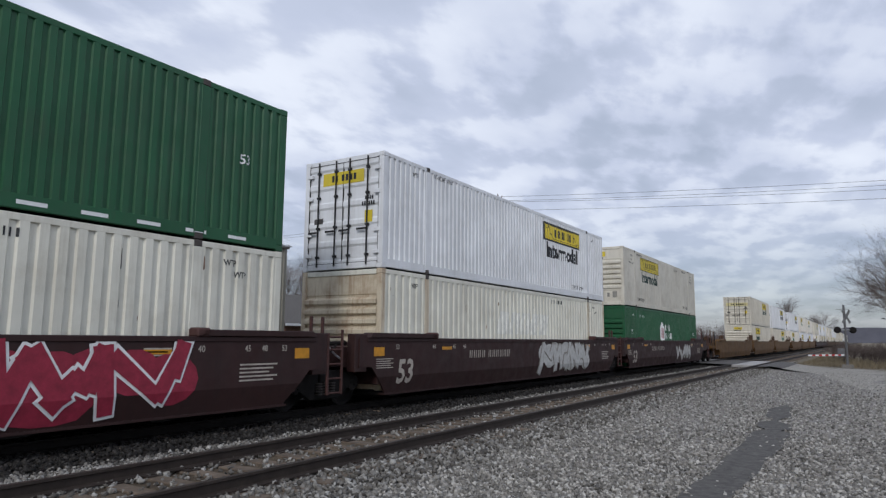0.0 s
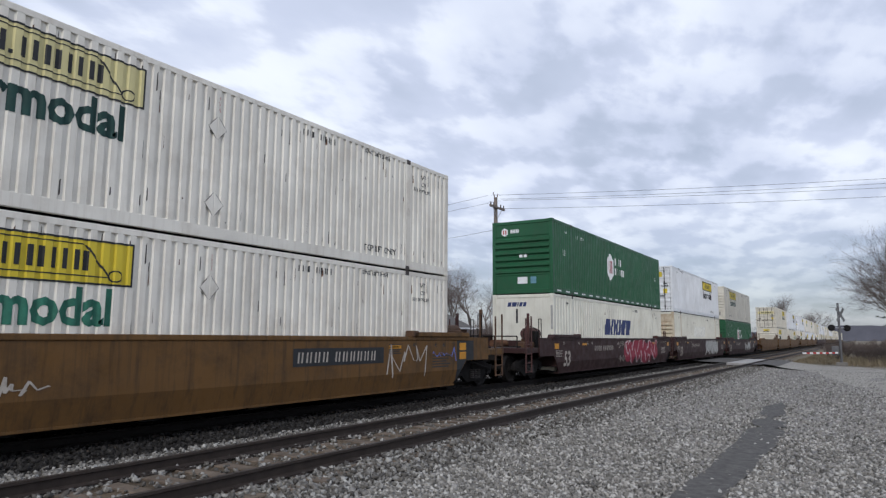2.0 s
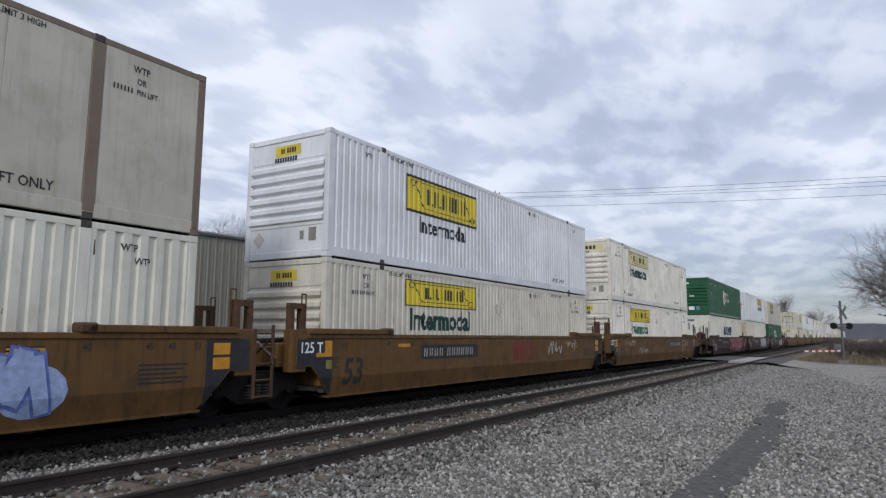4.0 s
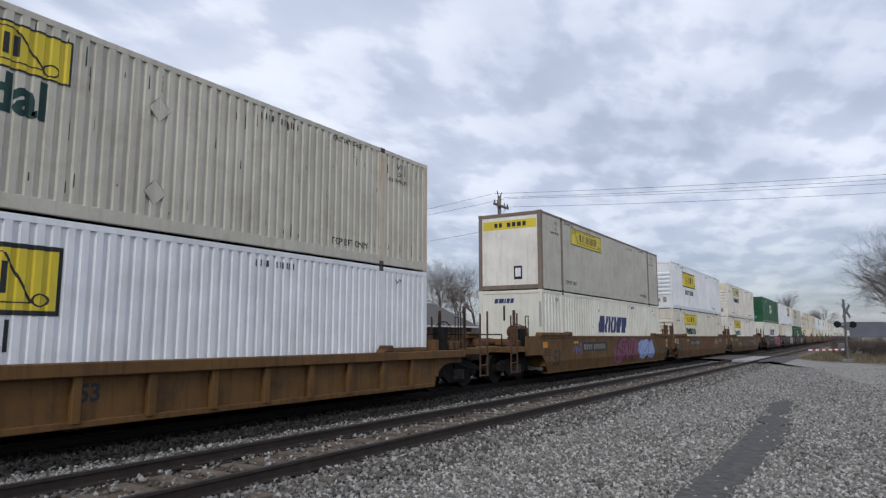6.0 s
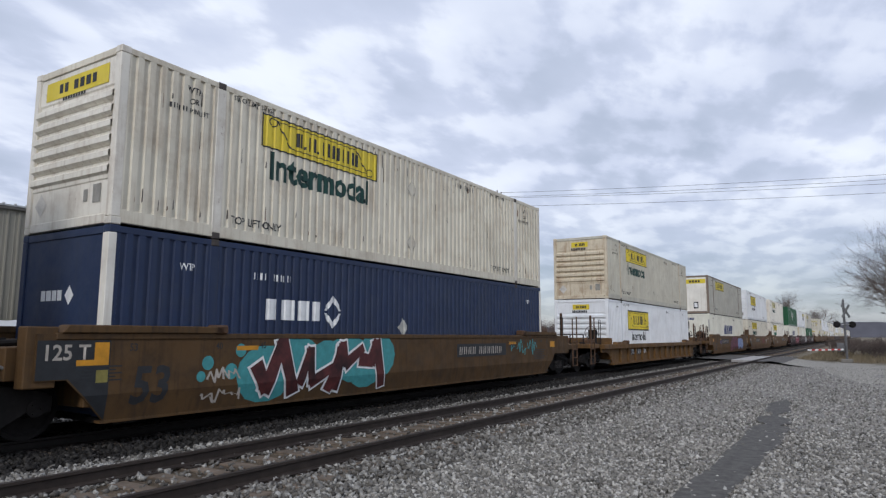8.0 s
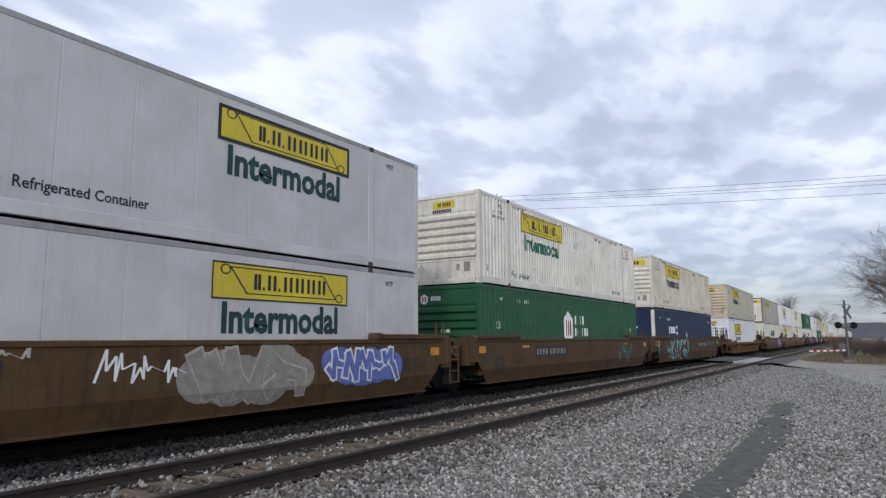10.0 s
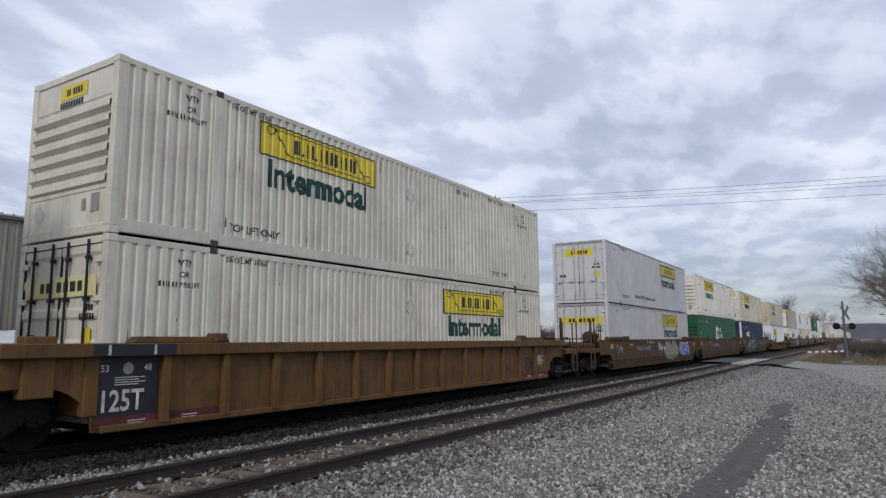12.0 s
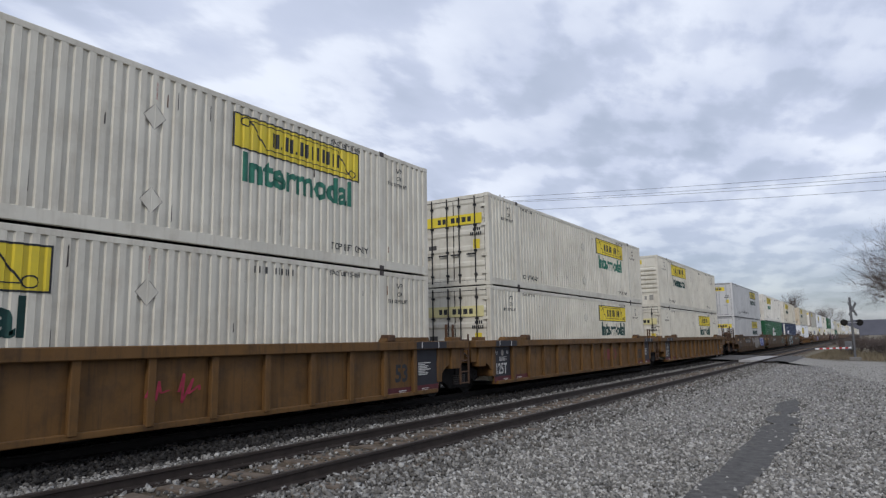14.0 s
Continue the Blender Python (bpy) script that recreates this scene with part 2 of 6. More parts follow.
def build_ground():
    bm = bmesh.new()
    xs = [-3000, -600, -150, -60, -30] + [-20 + i for i in range(0, 110)] + [100, 120, 150, 200, 300, 600, 1200, 3000]
    ys = [-3000, -600, -150, -60, -30, -20, -14] + [-10 + 0.5 * i for i in range(0, 70)] + [28, 35, 50, 80, 150, 400, 1000, 3000]
    grid = [[bm.verts.new((x, y, ground_height(x, y) + (0.02 * noise.noise((x * 0.7, y * 0.7, 0)) if y < 4.5 else 0))) for y in ys] for x in xs]
    for i in range(len(xs) - 1):
        for j in range(len(ys) - 1):
            bm.faces.new((grid[i][j], grid[i + 1][j], grid[i + 1][j + 1], grid[i][j + 1]))
    tagged(part("ground", bm, M_GROUND, None, smooth=True), "grey gravel lot running out to dry brown grass", "ground", kind="structure")


def rail_mesh(bm, x0, x1):
    half = [(0.036, 0), (0.037, -0.03), (0.012, -0.045), (0.009, -0.13), (0.07, -0.15), (0.07, -0.165)]
    prof = half + [(-y, z) for y, z in half[::-1]]
    a = [bm.verts.new((x0, y, z)) for y, z in prof]
    b = [bm.verts.new((x1, y, z)) for y, z in prof]
    n = len(prof)
    for i in range(n):
        bm.faces.new((a[i], b[i], b[(i + 1) % n], a[(i + 1) % n]))


def build_track(yc, name, near):
    track = new(name)
    track.location = (0, yc, 0)
    tagged(track, "dark steel rails on weathered wooden ties in ballast", "railway track", kind="structure")
    # the far rails use the steel with the train's shade in its colour
    rail = shared("rail", M_RAIL if near else M_SHADED_RAIL, lambda bm: rail_mesh(bm, -60, 900))
    for y in (-0.7525, 0.7525):
        put("rail", rail, track, (0, y, 0))
    tie = shared("tie", M_TIE, lambda bm: rounded(box(bm, -0.11, 0.11, -1.3, 1.3, -0.18, 0), 0.012))
    plate = shared("tie_plate", M_RAIL, lambda bm: (box(bm, -0.1, 0.1, -0.17, 0.17, 0, 0.014), box(bm, -0.02, 0.02, 0.09, 0.13, 0.014, 0.035), box(bm, -0.02, 0.02, -0.13, -0.09, 0.014, 0.035)))
    rnd = random.Random(3)
    for i in range(110 if near else 60):
        x = -2 + 0.51 * i + rnd.uniform(-0.03, 0.03)
        if 44 < x < 61:
            continue
        t = put("tie", tie, track, (x, rnd.uniform(-0.05, 0.05), -0.178 + rnd.uniform(-0.012, 0.006)), (0, 0, rnd.uniform(-0.02, 0.02)))
        for y in (-0.7525, 0.7525):
            put("tie_plate", plate, t, (0, y, 0.002))
    bm = bmesh.new()
    for i in range(110 if near else 60, 700):
        x = -2 + 0.51 * i
        if 44 < x < 61:
            continue
        box(bm, x - 0.11, x + 0.11, -1.3, 1.3, -0.36, -0.185)
    tagged(part("distant_ties", bm, M_TIE, track), kind="stuff")


def scatter(name, mat, n, place, label, size=(0.018, 0.04), seed=1, parent=None):
    """Many small angular stones in one mesh; place(rng, n) gives x, y, z."""
    rng = np.random.default_rng(seed)
    base = np.array([(-1, -1, -1), (1, -1, -1), (1, 1, -1), (-1, 1, -1), (-1, -1, 1), (1, -1, 1), (1, 1, 1), (-1, 1, 1)], float) * 0.62
    tri = np.array([(0, 2, 1), (0, 3, 2), (4, 5, 6), (4, 6, 7), (0, 1, 5), (0, 5, 4), (1, 2, 6), (1, 6, 5), (2, 3, 7), (2, 7, 6), (3, 0, 4), (3, 4, 7)])
    pos = place(rng, n)
    n = len(pos)
    v = base[None] + rng.uniform(-0.45, 0.45, (n, 8, 3))
    q = rng.normal(size=(n, 4))
    q /= np.linalg.norm(q, axis=1)[:, None]
    w, x, y, z = q.T
    R = np.stack([1 - 2 * (y * y + z * z), 2 * (x * y - z * w), 2 * (x * z + y * w), 2 * (x * y + z * w), 1 - 2 * (x * x + z * z), 2 * (y * z - x * w),
                  2 * (x * z - y * w), 2 * (y * z + x * w), 1 - 2 * (x * x + y * y)], 1).reshape(n, 3, 3)
    s = rng.uniform(*size, n)[:, None] * rng.uniform(0.65, 1.25, (n, 3))
    v = np.einsum("nij,nkj->nki", R, v * s[:, None, :]) + pos[:, None, :]
    me = bpy.data.meshes.new(name)
    me.vertices.add(n * 8)
    me.vertices.foreach_set("co", v.astype(np.float32).ravel())
    f = (tri[None] + (np.arange(n) * 8)[:, None, None]).reshape(-1)
    me.loops.add(len(f))
    me.loops.foreach_set("vertex_index", f.astype(np.int32))
    me.polygons.add(n * 12)
    me.polygons.foreach_set("loop_start", np.arange(0, n * 36, 3, dtype=np.int32))
    me.update(calc_edges=True)
    me.materials.append(mat)
    return tagged(put(name, me, parent), label, "ballast", kind="stuff")


def heights(xy):
    return np.array([ground_height(a, b) for a, b in xy])


def in_patch(x, y):
    """The bare asphalt strip in the gravel."""
    c, w = strip_middle(x), strip_half(x) * (0.9 + 0.10 * np.sin(x * 5.3 + y * 5) + 0.08 * np.sin(x * 13.1 - y * 9))
    return (x > 3) & (x < 21.8) & (np.abs(y - c) < w)


def strip_middle(x):
    return np.interp(x, (3, 8.2, 10.3, 13, 15, 17, 20, 22), (1.72, 1.69, 1.66, 1.65, 1.67, 1.82, 2.0, 2.0)) + 0.02 * np.sin(x * 2.3)


def strip_half(x):
    return np.interp(x, (3, 8.2, 10.3, 13, 14.9, 15.25, 15.5, 15.9, 16.8, 17.1, 17.7, 18.1, 20.4, 21.6), (0.27, 0.27, 0.27, 0.32, 0.34, 0.30, 0.10, 0.34, 0.33, 0.08, 0.06, 0.30, 0.24, 0.02))


def y_is_low(y):
    return y < 2.5


def road_edges(y):
    """The near and the far edge of the crossing road."""
    if y_is_low(y):
        return max(24.0, 43.4 - 5.0 * (2.5 - y)), 53.9 + 0.4 * (y - 2.5)
    return 41.5 + 0.75 * y, 52.0 + 0.75 * y


def build_stones():
    def lot(rng, n):
        # thick close to the camera, thinner far off
        d = 4.0 * np.exp(rng.uniform(0, math.log(45 / 4.0), n))
        a = np.radians(rng.uniform(-6, 68, n))
        x, y = d * np.cos(a), d * np.sin(a)
        lo = np.where(y < 2.5, np.maximum(24.0, 43.4 - 5.0 * (2.5 - y)), 41.5 + 0.75 * y)
        keep = (y < 5.05 + rng.normal(0, 0.12, n)) & (y > -4) & (~in_patch(x, y) | (rng.random(n) < 0.04)) & ((x < lo - 0.3) | (rng.random(n) < 0.5))
        x, y = x[keep], y[keep]
        z = heights(zip(x, y)) + rng.uniform(-0.005, 0.018, len(x))
        return np.stack([x, y, z], 1)
    scatter("gravel", M_BALLAST, 150000, lot, "loose grey and white crushed stone", (0.016, 0.034), 11)

    def bed(rng, n):
        x = 2.5 + 60 * rng.random(n) ** 2
        y = rng.uniform(4.7, 8.55, n) + rng.normal(0, 0.08, n)
        lo, hi = 41.5 + 0.75 * y, 52.0 + 0.75 * y
        keep = ~((x > lo - 0.4) & (x < hi + 0.4)) & ~((np.abs(y - NEAR_Y) < 0.62) & (rng.random(n) < 0.86)) & ~((np.abs(y - NEAR_Y) < 1.35) & (rng.random(n) < 0.35)) & ~((y < 5.6) & (rng.random(n) < 0.5))
        x, y = x[keep], y[keep]
        side = np.abs(y - NEAR_Y)
        z = heights(zip(x, y)) + np.where(side < 1.3, rng.uniform(-0.01, 0.035, len(x)), rng.uniform(0, 0.05, len(x)))
        return np.stack([x, y, z], 1)
    scatter("track_ballast", M_BED, 70000, bed, "grey crushed stone packed round the ties", (0.022, 0.042), 12)

    # oily stones whose near-black colour also holds the shade beneath the cars
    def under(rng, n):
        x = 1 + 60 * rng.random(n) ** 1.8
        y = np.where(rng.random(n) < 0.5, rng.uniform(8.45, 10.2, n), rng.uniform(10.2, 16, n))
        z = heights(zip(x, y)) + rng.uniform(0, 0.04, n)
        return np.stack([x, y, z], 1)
    scatter("oily_ballast", M_BALLAST_DARK, 32000, under, "oily crushed stone, its colour darkened for the shade under the train", (0.022, 0.042), 13)


def strip(bm, ys, lo, hi, lift, n=6):
    rows = []
    for y in ys:
        a, b = lo(y), hi(y)
        rows.append([bm.verts.new((a + (b - a) * k / n, y, ground_height(a + (b - a) * k / n, y) + lift(y))) for k in range(n + 1)])
    for r, s in zip(rows, rows[1:]):
        for k in range(n):
            bm.faces.new((r[k], r[k + 1], s[k + 1], s[k]))


def build_crossing():
    bm = bmesh.new()
    ys = [-60 + i * 2.0 for i in range(28)] + [-4 + 0.25 * i for i in range(0, 34)]
    strip(bm, ys, lambda y: road_edges(y)[0] + 0.4 * math.sin(y), lambda y: road_edges(y)[1] + 0.5 * math.sin(y * 1.3), lambda y: 0.006 if y < 2.5 else 0.006 + 0.155 * (y - 2.5) / 2.4)
    tagged(part("road", bm, M_ROAD, None, smooth=True), "pale dusty gravel road", "road", kind="structure")
    bm = bmesh.new()
    ys = [4.15 + 0.2 * i for i in range(0, 9)]
    strip(bm, ys, lambda y: road_edges(y)[0] + 0.3 * math.sin(y * 2), lambda y: road_edges(y)[1], lambda y: 0.012 + 0.155 * min(1, (y - 2.5) / 2.4))
    for y0, y1 in ((7.55, 10.1), (11.85, 30)):
        k = 6 if y1 < 12 else 24
        strip(bm, [y0 + (y1 - y0) * i / k for i in range(k + 1)], lambda y: road_edges(y)[0], lambda y: road_edges(y)[1], lambda y: 0.19 if y < 13 else 0.10)
    tagged(part("road_approach", bm, M_ASPHALT, None), "dark worn asphalt ramp up to the rails", "road", kind="structure")
    panel = shared("crossing_panel", plain("crossing_concrete", (0.34, 0.33, 0.32), 0.9, 0, 0.2, 3, 0.3), lambda bm: rounded(box(bm, -1.2, 1.2, -0.64, 0.64, -0.16, -0.005), 0.015))
    for yc in (NEAR_Y, FAR_Y):
        deck = new("crossing_deck")
        a, b = road_edges(yc)
        deck.location = (a, yc, 0)
        tagged(deck, "grey concrete panels between the rails at the road crossing", "crossing", kind="structure")
        for i in range(4):
            put("panel", panel, deck, (1.3 + i * 2.44, 0, 0))
    # bare strip of old asphalt showing through the gravel
    bm = bmesh.new()
    n = 150
    rows = []
    for i in range(n + 1):
        x = 3.2 + 18.6 * i / n
        c = float(strip_middle(x))
        w = float(strip_half(x))
        rows.append([bm.verts.new((x, c + w * k, ground_height(x, c + w * k) + 0.026)) for k in (-1, -0.4, 0.4, 1)])
    for r, s in zip(rows, rows[1:]):
        for k in range(3):
            bm.faces.new((r[k], s[k], s[k + 1], r[k + 1]))
    tagged(part("asphalt_strip", bm, M_STRIP, None), "bare dark strip of old asphalt in the gravel", "pavement", kind="structure")


# ---------------------------------------------------------------- containers
CL, CW, CH, INSET = 16.15, 2.59, 2.896, 1.98
HALF = CW / 2


def corrugation(pitch):
    """Break points x and insets of a side wall with upright ribs."""
    xs, ds = [0.0], [0.0]
    if pitch:
        for a, b in ((0.14, INSET - 0.10), (INSET + 0.10, CL - INSET - 0.10), (CL - INSET + 0.10, CL - 0.14)):
            n = round((b - a) / pitch)
            p = (b - a) / n
            xs.append(a)
            ds.append(0.008)
            for i in range(n):
                for f, d in ((0.24, 0.004), (0.34, 0.038), (0.66, 0.038), (0.76, 0.004)):
                    xs.append(a + (i + f) * p)
                    ds.append(d)
            xs.append(b)
            ds.append(0.008)
    else:
        for a, b in ((0.14, INSET - 0.10), (INSET + 0.10, CL - INSET - 0.10), (CL - INSET + 0.10, CL - 0.14)):
            n = max(1, round((b - a) / 1.22))
            for i in range(n + 1):
                x = a + (b - a) * i / n
                for dx, d in ((-0.012, 0.008), (-0.006, 0.016), (0.006, 0.016), (0.012, 0.008)):
                    xs.append(x + dx)
                    ds.append(d)
    xs.append(CL)
    ds.append(0.0)
    o = np.argsort(xs, kind="stable")
    return np.array(xs)[o], np.array(ds)[o]


PROFILE = {p: corrugation(p) for p in (0.0, 0.213, 0.27)}


def side_mesh(bm, pitch):
    xs, ds = PROFILE[pitch]
    zs = (0.22, CH - 0.10)
    prev = None
    for x, d in zip(xs, ds):
        if x < 0.1 or x > CL - 0.1:
            continue
        cur = [bm.verts.new((x, -HALF + d, z)) for z in zs]
        if prev:
            bm.faces.new((prev[0], cur[0], cur[1], prev[1]))
        prev = cur
    # inner skin gives the wall its thickness
    box(bm, 0.1, CL - 0.1, -HALF + 0.055, -HALF + 0.075, zs[0], zs[1])


def nose_mesh(bm):
    """Closed end with horizontal ribs and a plain foot plate."""
    y = HALF - 0.13
    prof = [(0.16, 0.035), (0.72, 0.035), (0.74, 0.02)]
    z = 0.80
    for i in range(6):
        prof += [(z, 0.02), (z + 0.04, -0.028), (z + 0.13, -0.028), (z + 0.19, 0.055), (z + 0.235, 0.055)]
        z += 0.245
    prof += [(z + 0.02, 0.035), (CH - 0.12, 0.035)]
    prev = None
    for zz, x in prof:
        cur = [bm.verts.new((x, -y, zz)), bm.verts.new((x, y, zz))]
        if prev:
            bm.faces.new((prev[0], prev[1], cur[1], cur[0]))
        prev = cur
    box(bm, 0.07, 0.10, -y, y, 0.16, CH - 0.12)


def flat_end_mesh(bm):
    rounded(box(bm, 0.03, 0.09, -HALF + 0.13, HALF - 0.13, 0.16, CH - 0.12), 0.01)


def door_mesh(bm, ribs):
    """One leaf, hinged at y = 0 and running to y = 1.14."""
    w, z0, z1 = 1.135, 0.16, CH - 0.13
    if not ribs:
        rounded(box(bm, 0.02, 0.07, 0, w, z0, z1), 0.008)
        return
    prof = [(z0, 0.02)]
    n = 5
    for i in range(n):
        a, b = z0 + 0.07 + (z1 - z0 - 0.1) * i / n, z0 + 0.07 + (z1 - z0 - 0.1) * (i + 1) / n
        prof += [(a, 0.02), (a + 0.05, 0.05), (b - 0.16, 0.05), (b - 0.10, 0.02)]
    prof += [(z1, 0.02)]
    prev = None
    for zz, x in prof:
        cur = [bm.verts.new((x, 0, zz)), bm.verts.new((x, w, zz))]
        if prev:
            bm.faces.new((prev[0], prev[1], cur[1], cur[0]))
        prev = cur
    box(bm, 0.055, 0.08, 0, w, z0, z1)


def lock_rod_mesh(bm):
    rod(bm, (-0.01, 0, 0.10), (-0.01, 0, CH - 0.06), 0.021, 8)
    for z in (0.35, 1.1, 1.9, 2.55):
        box(bm, -0.03, 0.035, -0.045, 0.045, z - 0.03, z + 0.03)
    box(bm, -0.045, -0.02, -0.02, 0.30, 0.97, 1.02)


def text_bm(words, size, squeeze=1.0, bold=0.012):
    cu = bpy.data.curves.new("lettering", "FONT")
    cu.body, cu.size, cu.resolution_u, cu.offset = words, size, 2, bold * size
    ob = bpy.data.objects.new("lettering", cu)
    scene.collection.objects.link(ob)
    me = bpy.data.meshes.new_from_object(ob.evaluated_get(bpy.context.evaluated_depsgraph_get()))
    bpy.data.objects.remove(ob)
    bm = bmesh.new()
    bm.from_mesh(me)
    for v in bm.verts:
        v.co = (v.co.x * squeeze, 0, v.co.y)
    return bm


def conform(bm, pitch, x, z, lift=0.004):
    """Lay a flat mark of x and z onto the ribs of the near side wall."""
    xs, ds = PROFILE[pitch]
    for v in bm.verts:
        v.co.x += x
        v.co.z += z
    lo, hi = min(v.co.x for v in bm.verts), max(v.co.x for v in bm.verts)
    for b in xs[(xs > lo) & (xs < hi)]:
        bmesh.ops.bisect_plane(bm, geom=list(bm.verts) + list(bm.edges) + list(bm.faces), plane_co=(b, 0, 0), plane_no=(1, 0, 0), dist=1e-5)
    for v in bm.verts:
        v.co.y = -HALF + float(np.interp(v.co.x, xs, ds)) - lift
    return bm


def flat(bm, pts):
    bm.faces.new([bm.verts.new((x, 0, z)) for x, z in pts])
    return bm


def rect(bm, x0, x1, z0, z1, slant=0.0):
    return flat(bm, [(x0, z0), (x1, z0), (x1 + slant, z1), (x0 + slant, z1)])


SMALL = ("serial_mark", "sign_mark", "sign_motif", "reflector_strip", "number_mark")


def mark(name, key, make, mat, parent, pitch, x, z, lift=0.004, label=""):
    k = (key, mat.name, pitch, x, z)
    if k not in MESH:
        MESH[k] = finish(conform(make(), pitch, x, z, lift), name, mat)
    ob = put(name, MESH[k], parent, label=label)
    return tagged(ob, kind="stuff") if name in SMALL else ob


def words(text, size, mat, parent, pitch, x, z, squeeze=1.0, bold=0.012):
    return mark("lettering", ("t", text, size, squeeze), lambda: text_bm(text, size, squeeze, bold), mat, parent, pitch, x, z, 0.006)


def letter_bars(widths, h, gap, slant=0.0):
    """A plain bar for each letter of a name that is not spelled out."""
    bm = bmesh.new()
    x = 0.0
    for w in widths:
        if w > 0:
            rect(bm, x, x + w, 0, h, slant)
        x += abs(w) + gap
    return bm


INK = plain("black_paint", (0.02, 0.022, 0.025), 0.6, 0, 0.3, 6, 0.05)
YELLOW = paint("yellow_sign", (0.66, 0.52, 0.035), dirt=0.2, rust=0.0, dents=0.05)
PALE_YELLOW = paint("faded_yellow_sign", (0.66, 0.60, 0.30), dirt=0.2, rust=0.0, dents=0.05)
DARK_GREEN = plain("dark_green_paint", (0.007, 0.045, 0.038), 0.6, 0, 0.25, 6, 0.05)
MINT = plain("faded_green_paint", (0.025, 0.15, 0.10), 0.6, 0, 0.3, 6, 0.05)
NAVY_INK = plain("navy_paint", (0.03, 0.045, 0.13), 0.6, 0, 0.25, 6, 0.05)
WHITE_INK = plain("white_paint", (0.75, 0.76, 0.76), 0.6, 0, 0.12, 6, 0.05)
RED_INK = plain("red_paint", (0.42, 0.03, 0.03), 0.6, 0, 0.25, 6, 0.05)


def big_sign(c, pitch, x, z, w, h, border, colour):
    """Yellow name panel: the name is a row of dark bars between two scroll shapes."""
    if border:
        mark("sign_border", ("bb", w, h), lambda: rect(bmesh.new(), 0, w, 0, h), INK, c, pitch, x, z, 0.004, "black sign border")
        mark("sign_panel", ("bp", w, h), lambda: rect(bmesh.new(), 0.07, w - 0.07, 0.07, h - 0.07), colour, c, pitch, x, z, 0.006, "yellow name panel")
    else:
        mark("sign_panel", ("bp0", w, h), lambda: rect(bmesh.new(), 0, w, 0, h), colour, c, pitch, x, z, 0.004, "yellow name panel")

    def scroll():
        bm = bmesh.new()
        k = w / 3.7
        z0, z1 = h * 0.30, h * 0.74
        for xx, ww in ((0.98, 0.17), (1.33, 0.22), (1.76, 0.23), (2.09, 0.23), (2.42, 0.23), (2.75, 0.22)):
            rect(bm, xx * k, (xx + 0.075) * k, z0, z1)
            rect(bm, (xx + ww - 0.075) * k, (xx + ww) * k, z0, z1)
        for xx in (1.20, 1.61):
            rect(bm, xx * k, (xx + 0.05) * k, z0, z0 + 0.06)
        t = 0.018
        for x0, x1, za, zb in ((0, w, 0, 0.03), (0, w, h - 0.03, h), (0, 0.03, 0.03, h - 0.03), (w - 0.03, w, 0.03, h - 0.03)):
            rect(bm, x0, x1, za, zb)
        rect(bm, 0.80 * k, 3.30 * k, h * 0.17, h * 0.17 + t)
        rect(bm, 0.40 * k, 2.90 * k, h * 0.86, h * 0.86 + t)
        flat(bm, [(0.40 * k, h * 0.86), (0.44 * k, h * 0.86), (0.84 * k, h * 0.17), (0.80 * k, h * 0.17)])
        flat(bm, [(2.90 * k, h * 0.86), (2.94 * k, h * 0.86), (3.34 * k, h * 0.17), (3.30 * k, h * 0.17)])
        for ox, oz in ((0.30, 0.80), (3.42, 0.22)):
            for i in range(10):
                u, v = i * math.tau / 10, (i + 1) * math.tau / 10
                r0, r1 = 0.075 * k, 0.098 * k
                flat(bm, [((ox * k) + 1.25 * r * math.cos(q), h * oz + r * math.sin(q)) for r, q in ((r0, u), (r1, u), (r1, v), (r0, v))])
        return bm
    mark("sign_motif", ("bs", w, h), scroll, INK, c, pitch, x, z, 0.009, "black bars and scroll shapes")


def scuffs(c, pitch, n, seed):
    """Short upright scrapes and rust runs on the ribs."""
    for kind, m in (("rust_run", M_RUST), ("scrape", M_CAST)):
        def make():
            r = random.Random(seed + len(kind))
            bm = bmesh.new()
            for k in range(n):
                x = r.uniform(0.3, CL - 0.3)
                z = r.choice((r.uniform(0.27, 0.5), r.uniform(0.3, 2.5), r.uniform(2.2, 2.5)))
                hh, ww = r.uniform(0.05, 0.34), r.uniform(0.008, 0.028)
                if k < 8 and kind == "rust_run":
                    x, z, hh, ww = r.choice((INSET, CL - INSET)) + r.uniform(-0.09, 0.05), r.uniform(0.12, 0.3), r.uniform(0.1, 0.5), r.uniform(0.02, 0.05)
                flat(bm, [(x, z), (x + ww, z + 0.02), (x + ww * 0.8, z + hh), (x + 0.004, z + hh * 0.9)])
            return bm
        tagged(mark(kind, (kind, n, seed), make, m, c, pitch, 0.0, 0.0, 0.003), kind="stuff")


def end_mark(name, bm, mat, parent, x, y, z):
    """A flat mark on the rear end: drawn in x and z, turned to face -x (its x runs to -y)."""
    for v in bm.verts:
        v.co = (x, y - v.co.x, z + v.co.z)
    ob = part(name, bm, mat, parent)
    return tagged(ob, kind="stuff") if name in SMALL else ob


